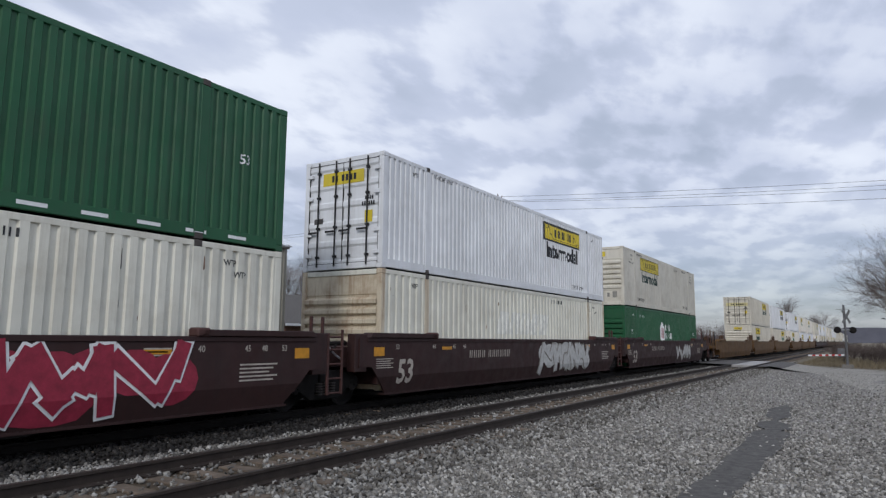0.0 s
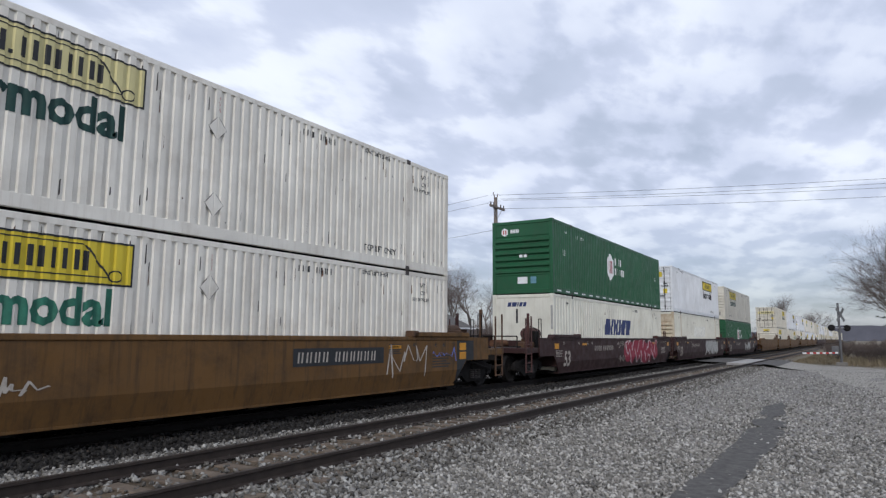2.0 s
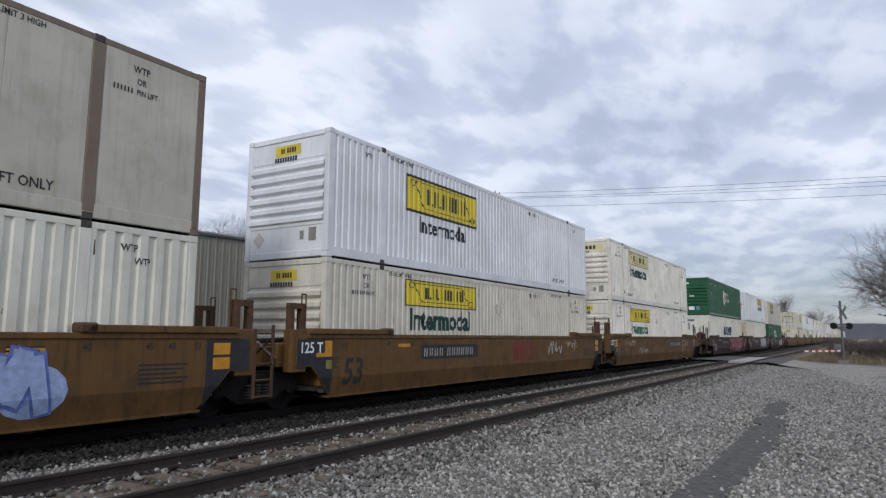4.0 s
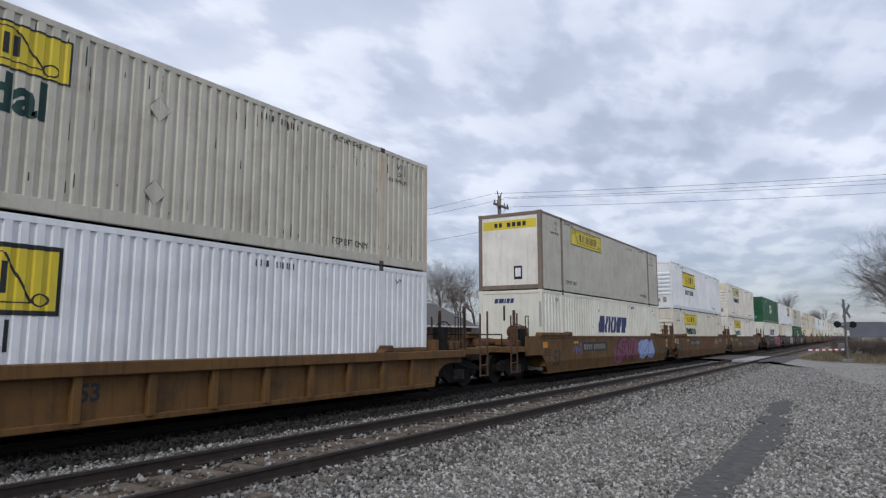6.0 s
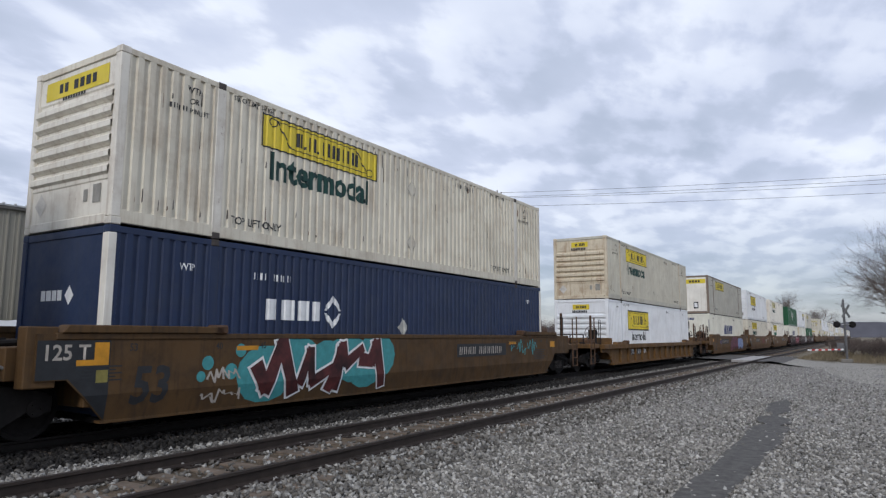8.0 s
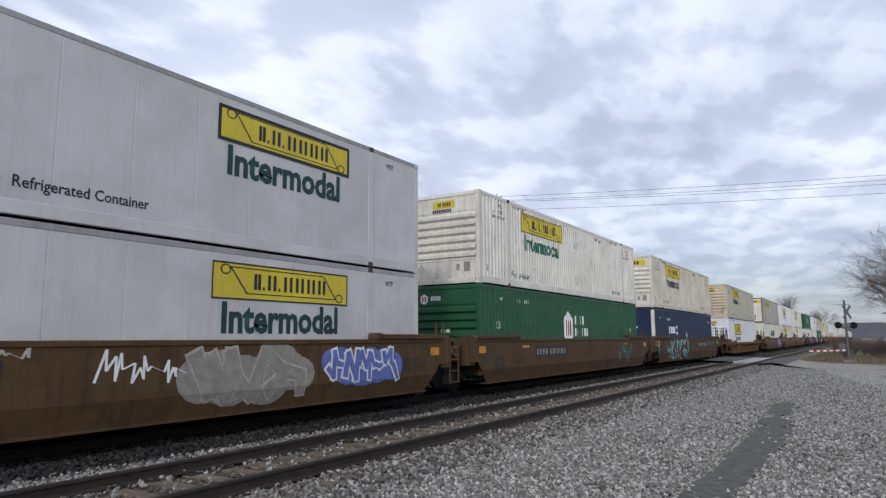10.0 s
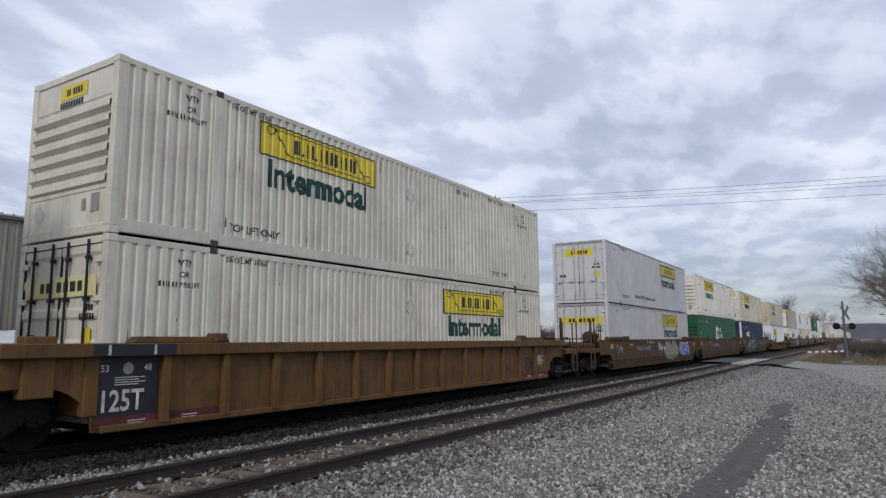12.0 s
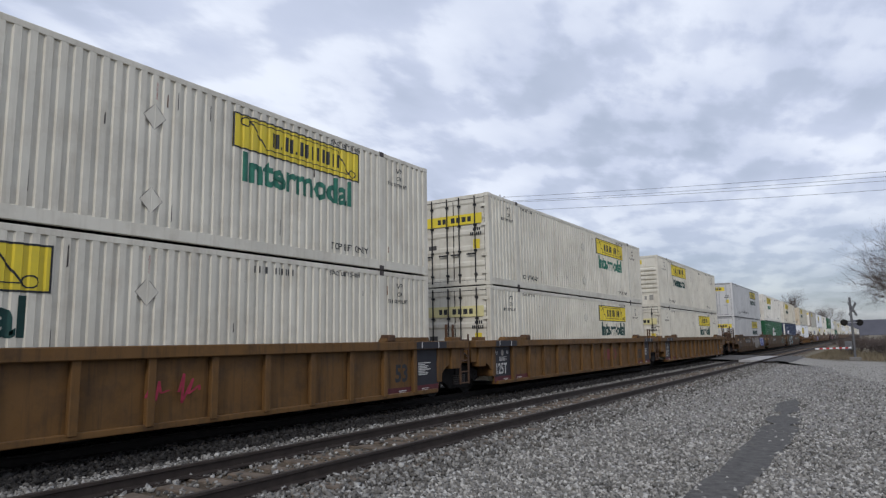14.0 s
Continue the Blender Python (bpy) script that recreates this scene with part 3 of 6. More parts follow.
def fittings(g, mat, far=False):
    """Castings: painted at the corners, dark and greasy at the lifting posts."""
    plain_cast = shared("corner_casting", mat, lambda bm: rounded(box(bm, -0.09, 0.09, -0.085, 0.085, -0.06, 0.06), 0.012))
    cast = shared("corner_casting", M_CAST, lambda bm: rounded(box(bm, -0.09, 0.09, -0.085, 0.085, -0.06, 0.06), 0.012))
    for x in ((0.092, CL - 0.092) if far else (0.092, INSET, CL - INSET, CL - 0.092)):
        for y in (-HALF + 0.082, HALF - 0.082):
            for z in (0.059, CH - 0.059):
                put("corner_casting", cast if 1 < x < 15 else plain_cast, g, (x, y, z))


M_CAST = plain("grimy_casting", (0.07, 0.06, 0.055), 0.7, 0.2, 0.4, 8, 0.3)
M_SCUFF = plain("grey_scuffed_edge", (0.22, 0.20, 0.18), 0.7, 0.2, 0.6, 14, 0.2)
M_GASKET = plain("black_rubber", (0.015, 0.015, 0.016), 0.7, 0, 0.3, 9, 0.1)


def container(mat, pitch, rear, label, group, post=None, far=False, trim=None):
    """A 53-foot box; x from its rear end to its front end, its near side at -y."""
    c = tagged(new("shipping_container"), label, "container", group)
    post = post or mat
    trim = trim or mat
    for rot, at in ((0, (0, 0, 0)), (math.pi, (CL, 0, 0))):
        put("side_wall", shared(("side_wall", pitch), mat, lambda bm: side_mesh(bm, pitch)), c, at, (0, 0, rot))
        put("top_rail", shared("top_rail", trim, lambda bm: rounded(box(bm, 0.14, CL - 0.14, -HALF + 0.002, -HALF + 0.09, CH - 0.115, CH - 0.012), 0.008)), c, at, (0, 0, rot))
        put("bottom_rail", shared("bottom_rail", mat, lambda bm: (rounded(box(bm, 0.14, CL - 0.14, -HALF + 0.003, -HALF + 0.09, 0.03, 0.245), 0.01))), c, at, (0, 0, rot))
    put("roof", shared("roof", mat, lambda bm: prism(bm, [(0.06, CH - 0.06), (CL - 0.06, CH - 0.06)] + [(CL - 0.06 - (i + f) * 0.3, CH - 0.014 - 0.02 * (k % 3 > 0)) for i in range(53) for k, f in enumerate((0.1, 0.4, 0.7))] + [(0.06, CH - 0.03)], -HALF + 0.05, HALF - 0.05)), c)
    put("floor", shared("floor_pan", M_BLACK, lambda bm: box(bm, 0.06, CL - 0.06, -HALF + 0.09, HALF - 0.09, 0.05, 0.2)), c)
    put("front_wall", shared("front_wall", mat, lambda bm: box(bm, CL - 0.09, CL - 0.03, -HALF + 0.13, HALF - 0.13, 0.16, CH - 0.12)), c)
    cp = shared("corner_post", post, lambda bm: rounded(box(bm, 0, 0.16, -0.075, 0.075, 0.118, CH - 0.118), 0.012))
    lp = shared("lift_post", post, lambda bm: rounded(box(bm, -0.1, 0.1, -0.04, 0.04, 0.118, CH - 0.118), 0.012))
    for y in (-HALF + 0.075, HALF - 0.075):
        for x in (0.003, CL - 0.163):
            put("corner_post", cp, c, (x, y, 0))
    for y in (-HALF + 0.038, HALF - 0.038):
        for x in (INSET, CL - INSET):
            put("lift_post", lp, c, (x, y, 0))
    for x in (0.01, CL - 0.15):
        put("end_header", shared("end_header", trim, lambda bm: rounded(box(bm, 0, 0.14, -HALF + 0.17, HALF - 0.17, CH - 0.135, CH - 0.01), 0.01)), c, (x, 0, 0))
        put("end_sill", shared("end_sill", post, lambda bm: rounded(box(bm, 0, 0.14, -HALF + 0.17, HALF - 0.17, 0.02, 0.175), 0.01)), c, (x, 0, 0))
    fittings(c, post, far)
    if rear in ("nose", "flat"):
        put("end_wall", shared(rear + "_wall", post if rear == "nose" else mat, nose_mesh if rear == "nose" else flat_end_mesh), c)
    else:
        for s in (-1, 1):
            d = put("door", shared(("door", rear), mat, lambda bm: door_mesh(bm, rear == "ribbed doors")), c, (0, 0.006 if s > 0 else -1.141, 0))
            for y in ((0.22, 0.80) if s > 0 else (0.335, 0.915)):
                put("lock_rod", shared("lock_rod", M_GASKET if rear == "ribbed doors" else M_GALV, lock_rod_mesh), d, (0, y, 0), label="dark steel lock rod")
            if not far:
                for z in (0.4, 0.95, 1.9, 2.5):
                    put("hinge", shared("hinge", mat, lambda bm: rounded(box(bm, -0.02, 0.03, -0.09, 0.09, -0.05, 0.05), 0.01)), d, (0, 1.1 if s > 0 else 0.03, z))
        def gasket(bm):
            y, z0, z1, t = 1.148, 0.165, CH - 0.128, 0.014
            for a, b, e, f in ((-t / 2, t / 2, z0, z1), (-y - t, -y + t, z0, z1), (y - t, y + t, z0, z1), (-y, y, z0 - t, z0 + t), (-y, y, z1 - t, z1 + t)):
                box(bm, 0.012, 0.045, a, b, e, f)
        put("door_gasket", shared("door_gasket", M_GASKET, gasket), c, label="black rubber door gasket")
    return c

# ---------------------------------------------------------------- well cars
MAROON = paint("maroon_car_paint", (0.033, 0.0125, 0.0115), (0.014, 0.010, 0.009), 0.5, 0.12, 0.6)
TAN = paint("ochre_car_paint", (0.132, 0.066, 0.018), (0.026, 0.017, 0.010), 0.8, 0.25, 0.65)
TAN_OLD = paint("old_ochre_car_paint", (0.088, 0.047, 0.016), (0.022, 0.015, 0.010), 0.8, 0.3, 0.7)
WHEEL_R = 0.457


def wheel_mesh(bm):
    for s in (-1, 1):
        y = s * 0.7525
        prof = [(0.06, 0.09), (0.13, 0.09), (0.15, 0.03), (0.36, 0.02), (0.40, 0.065), (WHEEL_R, 0.065), (WHEEL_R + 0.004, -0.03), (WHEEL_R + 0.028, -0.05), (WHEEL_R + 0.028, -0.07), (0.39, -0.07), (0.36, -0.02), (0.15, -0.04), (0.10, -0.09), (0.06, -0.09)]
        n = 28
        rings = []
        for k in range(n):
            a = k * math.tau / n
            rings.append([bm.verts.new((r * math.cos(a), y + s * d, r * math.sin(a))) for r, d in prof])
        for k in range(n):
            p, q = rings[k], rings[(k + 1) % n]
            for i in range(len(prof) - 1):
                bm.faces.new((p[i], p[i + 1], q[i + 1], q[i]))
    rod(bm, (0, -1.06, 0), (0, 1.06, 0), 0.085, 12)
    for s in (-1, 1):
        rod(bm, (0, s * 1.0, 0), (0, s * 1.12, 0), 0.12, 10)
        for k in range(3):
            a = k * math.tau / 3
            rod(bm, (0.07 * math.cos(a), s * 1.12, 0.07 * math.sin(a)), (0.07 * math.cos(a), s * 1.15, 0.07 * math.sin(a)), 0.022, 6)


def side_frame_mesh(bm):
    out = [(-1.12, 0.40), (-1.12, 0.62), (-0.95, 0.70), (-0.45, 0.80), (0.45, 0.80), (0.95, 0.70), (1.12, 0.62), (1.12, 0.40), (0.98, 0.36), (0.78, 0.44), (0.44, 0.20), (-0.44, 0.20), (-0.78, 0.44), (-0.98, 0.36)]
    prism(bm, out, -0.07, 0.07)
    rounded(bm, 0.018)


def spring_mesh(bm):
    for x in (-0.2, 0, 0.2):
        for k in range(5):
            rod(bm, (x, 0, 0.30 + k * 0.055), (x, 0, 0.33 + k * 0.055), 0.085, 10)


def truck(parent, x, wheels):
    t = new("truck")
    t.parent = parent
    t.location = (x, 0, 0)
    for y in (-1.03, 1.03):
        put("side_frame", shared("side_frame", M_BLACK, side_frame_mesh), t, (0, y, 0))
        put("spring_nest", shared("spring_nest", M_CAST, spring_mesh), t, (0, y * 1.085, 0))
    put("bolster", shared("bolster", M_BLACK, lambda bm: rounded(box(bm, -0.2, 0.2, -1.15, 1.15, 0.56, 0.74), 0.02)), t)
    for dx in (-0.89, 0.89):
        w = put("wheelset", shared("wheelset", M_BLACK, wheel_mesh), t, (dx, 0, WHEEL_R))
        wheels.append((w, dx))
    return t


def side_plate(bm, x0, x1, front_arch, rear_arch, top=1.50):
    """Smooth well side with a crease at mid height, cut away over the trucks; rear_arch and front_arch: how far the upper part overhangs."""
    a, b = x0, x1
    up = [(-rear_arch, top), (-rear_arch, 0.86), (-0.62, 0.86), (-0.38, 0.62), (CL + 0.38, 0.62), (CL + 0.62, 0.86), (CL + front_arch, 0.86), (CL + front_arch, top)]
    prism(bm, up, -1.54, -1.50)
    # lower plate leans in
    lo = [(-0.38, 0.62), (0.0, 0.24), (CL, 0.24), (CL + 0.38, 0.62)]
    a = [bm.verts.new((x, -1.54 if z > 0.5 else -1.46, z)) for x, z in lo]
    b = [bm.verts.new((x, -1.50 if z > 0.5 else -1.42, z)) for x, z in lo]
    bm.faces.new(a)
    bm.faces.new(b[::-1])
    for i in range(4):
        bm.faces.new((a[i], b[i], b[(i + 1) % 4], a[(i + 1) % 4]))
    box(bm, -0.04, CL + 0.08, -1.47, -1.30, 0.20, 0.24)


def ribbed_plate(bm, top):
    za = 0.90 if top > 1.3 else 0.78
    curve = [(-0.16 - 0.80 * (1 - math.cos(k * math.pi / 16)), 0.22 + (za - 0.22) * math.sin(k * math.pi / 16)) for k in range(9)]
    left = [(-1.5, top - 0.2), (-1.5, za)] + curve[::-1]
    xs = left + [(CL - x, z) for x, z in left[::-1]]
    prism(bm, xs, -1.45, -1.41)


def rib_mesh(bm, top):
    prism(bm, [(-0.07, 0.26), (0.07, 0.26), (0.07, top - 0.19), (-0.07, top - 0.19)], -1.55, -1.45)
    rounded(bm, 0.012)


def hand_rail_post(bm, h):
    rod(bm, (0, 0, 0), (0, 0, h), 0.016, 6)
    rod(bm, (0.22, 0, 0), (0.22, 0, h), 0.016, 6)
    rod(bm, (0, 0, h), (0.22, 0, h), 0.016, 6)


def ladder_mesh(bm, top):
    for x in (-0.22, 0.22):
        box(bm, x - 0.028, x + 0.028, -0.016, 0.016, 0.33, top if x < 0 else top + 0.08)
    for z in (0.36, 0.66, 0.96, 1.26) + ((1.52,) if top < 1.8 else ()):
        rod(bm, (-0.2, 0, z), (0.2, 0, z), 0.02, 6)


def guide_frame_mesh(bm):
    """Upright steel frame, open in the middle, that guides a box into the well."""
    for x in (-0.20, 0.10):
        box(bm, x, x + 0.10, -0.07, 0.07, 0, 0.42)
    box(bm, -0.20, 0.20, -0.07, 0.07, 0.42, 0.53)
    rod(bm, (-0.26, 0.02, 0), (-0.26, 0.02, 0.72), 0.016, 6)
    rod(bm, (-0.26, 0.02, 0.72), (-0.14, 0.02, 0.72), 0.016, 6)
    rod(bm, (-0.14, 0.02, 0.72), (-0.14, 0.02, 0.53), 0.016, 6)


def coupler_mesh(bm):
    box(bm, 0.0, 1.05, -0.09, 0.09, 0.66, 0.86)
    rounded(bm, 0.02)
    rod(bm, (1.05, 0.03, 0.62), (1.05, 0.03, 0.94), 0.14, 10)
    pts = [(0.5 + 0.1 * i, 0.35, 0.62 - 0.34 * math.sin(math.pi * i / 8)) for i in range(9)]
    for p, q in zip(pts, pts[1:]):
        rod(bm, p, q, 0.025, 6)


def coil_mesh(bm):
    ring(bm, (0, 0, 0), 0.28, 0.014, 18)
    for k in range(4):
        a = k * math.pi / 4
        rod(bm, (0, -0.28 * math.cos(a), -0.28 * math.sin(a)), (0, 0.28 * math.cos(a), 0.28 * math.sin(a)), 0.009, 4)


def car_end(car, mat, sign, x, coupled, style, wheels, own_truck):
    """End platform beyond the container: sign is -1 at the rear end, +1 at the front end."""
    def X(d):
        return x + sign * d

    def slab(name, d0, d1, y0, y1, z0, z1, m=mat, bev=0.015):
        bm = bmesh.new()
        rounded(box(bm, min(X(d0), X(d1)), max(X(d0), X(d1)), y0, y1, z0, z1), bev)
        return part(name, bm, m, car)
    if coupled:
        slab("bulkhead", 0.10, 0.30, -1.48, 1.48, 0.45, 1.40)
        slab("draft_sill", 0.25, 3.0, -0.36, 0.36, 0.72, 1.10, M_BLACK)
        slab("end_deck", 0.30, 1.9, -1.35, 1.35, 0.98, 1.10, mat)
        slab("end_step_beam", 1.9, 3.05, -1.50, 1.50, 0.98, 1.16, mat)
        for y in (-1.50, 1.50):
            put("ladder", shared("ladder", M_RUSTY_TAN if mat is not MAROON else M_MAROON_TRIM, lambda bm: ladder_mesh(bm, 2.15)), car, (X(2.72), y, 0))
            put("grab_post", shared("grab_post", M_BLACK, lambda bm: hand_rail_post(bm, 1.05)), car, (X(1.6), y * 0.92, 1.12))
        put("grab_post", shared("grab_post_tall", M_RUSTY_TAN if mat is not MAROON else M_MAROON_TRIM, lambda bm: rounded(box(bm, -0.04, 0.04, -0.04, 0.04, 0, 1.25), 0.008)), car, (X(2.1), -1.2, 1.1))
        put("grab_post", MESH[("grab_post_tall", (M_RUSTY_TAN if mat is not MAROON else M_MAROON_TRIM).name)], car, (X(2.9), 1.2, 1.1))
        bm = bmesh.new()
        for y0, y1 in ((-1.2, 1.2),):
            rod(bm, (X(3.0), y0, 1.55), (X(3.0), y1, 1.55), 0.022, 6)
            rod(bm, (X(3.0), y0, 1.16), (X(3.0), y0, 1.55), 0.022, 6)
            rod(bm, (X(3.0), y1, 1.16), (X(3.0), y1, 1.55), 0.022, 6)
        part("end_rail", bm, M_BLACK, car)
        put("coupler", shared("coupler", M_BLACK, coupler_mesh), car, (X(2.75), 0, 0), (0, 0, 0 if sign > 0 else math.pi))
        if sign < 0 or style == "single":
            w = put("hand_brake_wheel", shared("hand_brake_wheel", M_BLACK, coil_mesh), car, (X(1.35), -0.95, 1.62))
            slab("brake_box", 1.05, 1.32, -1.12, -0.8, 1.1, 1.75, M_BLACK)
        if style != "single":
            bm = bmesh.new()
            rod(bm, (X(0.45), -0.75, 1.64), (X(1.35), -0.75, 1.64), 0.23, 16)
            rounded(bm, 0.03, 2)
            part("air_reservoir", bm, M_RUSTY_TAN if mat is not MAROON else M_MAROON_TRIM, car)
            for d in (0.55, 1.2):
                slab("reservoir_saddle", d, d + 0.07, -0.98, -0.52, 1.09, 1.47, M_RUSTY_TAN)
        for d in (1.45, 1.75, 2.2):
            slab("brake_valve", d, d + 0.2, -1.15, -0.85, 1.09, 1.36, M_RUSTY_TAN, 0.04)
        bm = bmesh.new()
        rod(bm, (X(0.5), 0.5, 1.28), (X(1.5), 0.5, 1.28), 0.15, 12)
        part("air_reservoir", bm, M_RUST, car)
        bm = bmesh.new()
        rod(bm, (X(0.3), -1.0, 1.16), (X(3.0), -1.05, 1.2), 0.03, 6)
        part("brake_pipe", bm, M_BLACK, car)
        bm = bmesh.new()
        rod(bm, (X(0.3), 0.2, 1.15), (X(2.8), 0.25, 1.15), 0.035, 6)
        part("brake_pipe", bm, M_BLACK, car)
        bm = bmesh.new()
        rod(bm, (X(0.8), -1.3, 0.9), (X(2.6), -1.2, 0.55), 0.03, 6)
        part("brake_pipe", bm, M_BLACK, car)
        truck(car, X(1.85), wheels)
    else:
        slab("bulkhead", 0.10, 0.32, -1.48, 1.48, 0.45, 1.42)
        slab("end_deck", 0.32, 1.30, -1.25, 1.25, 0.86, 1.32, mat)
        slab("articulation_arm", 0.9, 1.62, -0.3, 0.3, 0.72, 1.08, M_BLACK)
        for y in (-1.28, 1.28):
            slab("end_bracket", 0.75, 1.18, min(y * 1.0, y * 1.18), max(y * 1.0, y * 1.18), 0.76, 1.60, mat)
        trim = M_RUSTY_TAN if mat is not MAROON else M_MAROON_TRIM
        for y in ((-1.39, 1.39) if mat is TAN and style == "smooth" else ()):
            put("guide_frame", shared("guide_frame", trim, guide_frame_mesh), car, (X(0.965), y, 1.597), (0, 0, 0 if sign > 0 else math.pi))
        cable = bmesh.new()
        pts = [(X(0.5 + 0.16 * k), -1.22, 1.36 - 0.34 * math.sin(k * math.pi / 8)) for k in range(9)]
        for p, q in zip(pts, pts[1:]):
            rod(cable, p, q, 0.022, 6)
        part("air_hose", cable, M_GALV if sign < 0 else M_BLACK, car)
        if sign > 0:
            for y in (-1.50, 1.50):
                put("ladder", shared("ladder_short", M_RUSTY_TAN if mat is not MAROON else M_MAROON_TRIM, lambda bm: ladder_mesh(bm, 1.60)), car, (X(1.42), y, 0))
            for xx in (1.0, 1.35):
                for yy in (-1.19, 1.19):
                    put("grab_post", shared("grab_stake", trim, lambda bm: rounded(box(bm, -0.03, 0.03, -0.03, 0.03, 1.3, 1.95), 0.006)), car, (X(xx), yy, 0))
        bm = bmesh.new()
        rod(bm, (X(0.4), -0.55, 1.40), (X(1.5), -0.55, 1.34), 0.05, 8)
        part("brake_pipe", bm, M_BLACK, car)
        bm = bmesh.new()
        rod(bm, (X(0.4), 0.75, 1.40), (X(1.5), 0.7, 1.3), 0.04, 8)
        part("brake_pipe", bm, M_BLACK, car)
        if own_truck:
            truck(car, X(1.67), wheels)


M_RUSTY_TAN = plain("rusty_ochre_steel", (0.085, 0.045, 0.024), 0.75, 0.1, 0.4, 6, 0.3)
M_MAROON_TRIM = plain("maroon_steel", (0.07, 0.03, 0.026), 0.7, 0.1, 0.35, 6, 0.3)


def side_mark(name, bm, mat, car, x, z, lift, label="", kind=""):
    """A flat mark on the near side; below the crease it leans in with the plate."""
    for v in bm.verts:
        v.co = (v.co.x + x, -1.54 - lift + v.co.y, v.co.z + z)
    zs = [v.co.z for v in bm.verts]
    if lift >= 0 and min(zs) < 0.62:
        if max(zs) > 0.62:
            bmesh.ops.bisect_plane(bm, geom=list(bm.verts) + list(bm.edges) + list(bm.faces), plane_co=(0, 0, 0.62), plane_no=(0, 0, 1), dist=1e-5)
        for v in bm.verts:
            v.co.y += 0.08 * max(0.0, 0.62 - v.co.z) / 0.38
    ob = part(name, bm, mat, car, label)
    return tagged(ob, kind=kind or "stuff") if kind or name in SMALL else ob


def well_car(mat, style, rear_coupled, front_coupled, label, group, wheels):
    """One platform of a double-stack car; style smooth, ribbed or single."""
    car = tagged(new("well_car"), label, "rail car", group)
    top = 1.50 if style != "single" else 1.12
    ov_r, ov_f = (1.05 if not rear_coupled else 1.9), (1.05 if not front_coupled else 1.95)
    for rot, at in ((0, (0, 0, 0)), (math.pi, (CL, 0, 0))):
        r, f = (ov_r, ov_f) if rot == 0 else (ov_f, ov_r)
        if style == "smooth":
            put("side_plate", shared(("side_plate", r, f), mat, lambda bm: side_plate(bm, 0, 0, f, r)), car, at, (0, 0, rot))
            put("top_chord", shared("top_chord", mat, lambda bm: rounded(box(bm, -0.8, CL + 0.8, -1.56, -1.36, 1.42, 1.515), 0.012)), car, at, (0, 0, rot))
            for x0 in (-0.75, CL - 2.05):
                put("top_guide", shared("top_guide", mat, lambda bm: rounded(prism(bm, [(0, 1.515), (2.8, 1.515), (2.72, 1.63), (0.1, 1.63)], -1.60, -1.33), 0.012)), car, (at[0] + (x0 if rot == 0 else -x0), 0, 0), (0, 0, rot))
        else:
            put("side_plate", shared(("ribbed_plate", top), mat, lambda bm: ribbed_plate(bm, top)), car, at, (0, 0, rot))
            put("top_chord", shared(("top_chord", top), mat, lambda bm: rounded(box(bm, -1.5, CL + 1.5, -1.60, -1.36, top - 0.2, top), 0.015)), car, at, (0, 0, rot))
            put("bottom_chord", shared("bottom_chord", mat, lambda bm: rounded(box(bm, -0.05, CL + 0.05, -1.52, -1.30, 0.20, 0.30), 0.012)), car, at, (0, 0, rot))
            n = 13
            rib = shared(("rib", top), mat, lambda bm: rib_mesh(bm, top))
            for i in range(n):
                x = 0.98 + (CL - 1.96) * i / (n - 1)
                put("rib", rib, car, (x if rot == 0 else CL - x, 0, 0), (0, 0, rot))
            for x0 in (0.35, CL - 2.2):
                put("top_guide", shared(("top_guide", top), mat, lambda bm: rounded(prism(bm, [(0, top), (1.85, top), (1.78, top + 0.1), (0.1, top + 0.1)], -1.56, -1.33), 0.012)), car, (at[0] + (x0 if rot == 0 else -x0), 0, 0), (0, 0, rot))
        for x in (INSET, CL - INSET):
            bm = bmesh.new()
            s = -1 if rot == 0 else 1
            rounded(box(bm, x - 0.14, x + 0.14, min(s * 1.60, s * 1.34), max(s * 1.60, s * 1.34), top, top + 0.16), 0.03)
            part("container_guide", bm, M_RUSTY_TAN if mat is not MAROON else M_MAROON_TRIM, car)
    put("well_floor", shared("well_floor", M_BLACK, lambda bm: [box(bm, 0.0, CL, -1.40, -1.0, 0.19, 0.26), box(bm, 0.0, CL, 1.0, 1.40, 0.19, 0.26)] + [box(bm, 0.2 + 2.2 * i, 0.6 + 2.2 * i, -1.4, 1.4, 0.16, 0.255) for i in range(8)]), car)
    car_end(car, mat, -1, 0.0, rear_coupled, style, wheels, True)
    car_end(car, mat, 1, CL, front_coupled, style, wheels, False)
    return car


# ---------------------------------------------------------------- the train
WHITE = paint("white_container_paint", (0.74, 0.76, 0.78), (0.38, 0.36, 0.33), 0.30, 0.03, 0.42)
WHITE_AGED = paint("aged_white_container_paint", (0.77, 0.745, 0.67), (0.33, 0.26, 0.19), 0.34, 0.18, 0.5)
CREAM = paint("cream_container_paint", (0.63, 0.60, 0.51), (0.27, 0.21, 0.14), 0.38, 0.14, 0.5)
CREAM_WORN = paint("rust_streaked_cream_paint", (0.66, 0.62, 0.51), (0.24, 0.15, 0.08), 0.48, 0.42, 0.55)
BEIGE = paint("stained_beige_container_paint", (0.52, 0.50, 0.42), (0.24, 0.19, 0.13), 0.5, 0.22, 0.55)
GREY_WHITE = paint("smooth_grey_container_paint", (0.56, 0.555, 0.54), (0.36, 0.34, 0.31), 0.32, 0.03, 0.4)
SWIFT_WHITE = paint("ivory_container_paint", (0.70, 0.69, 0.60), (0.33, 0.28, 0.20), 0.33, 0.10, 0.5)
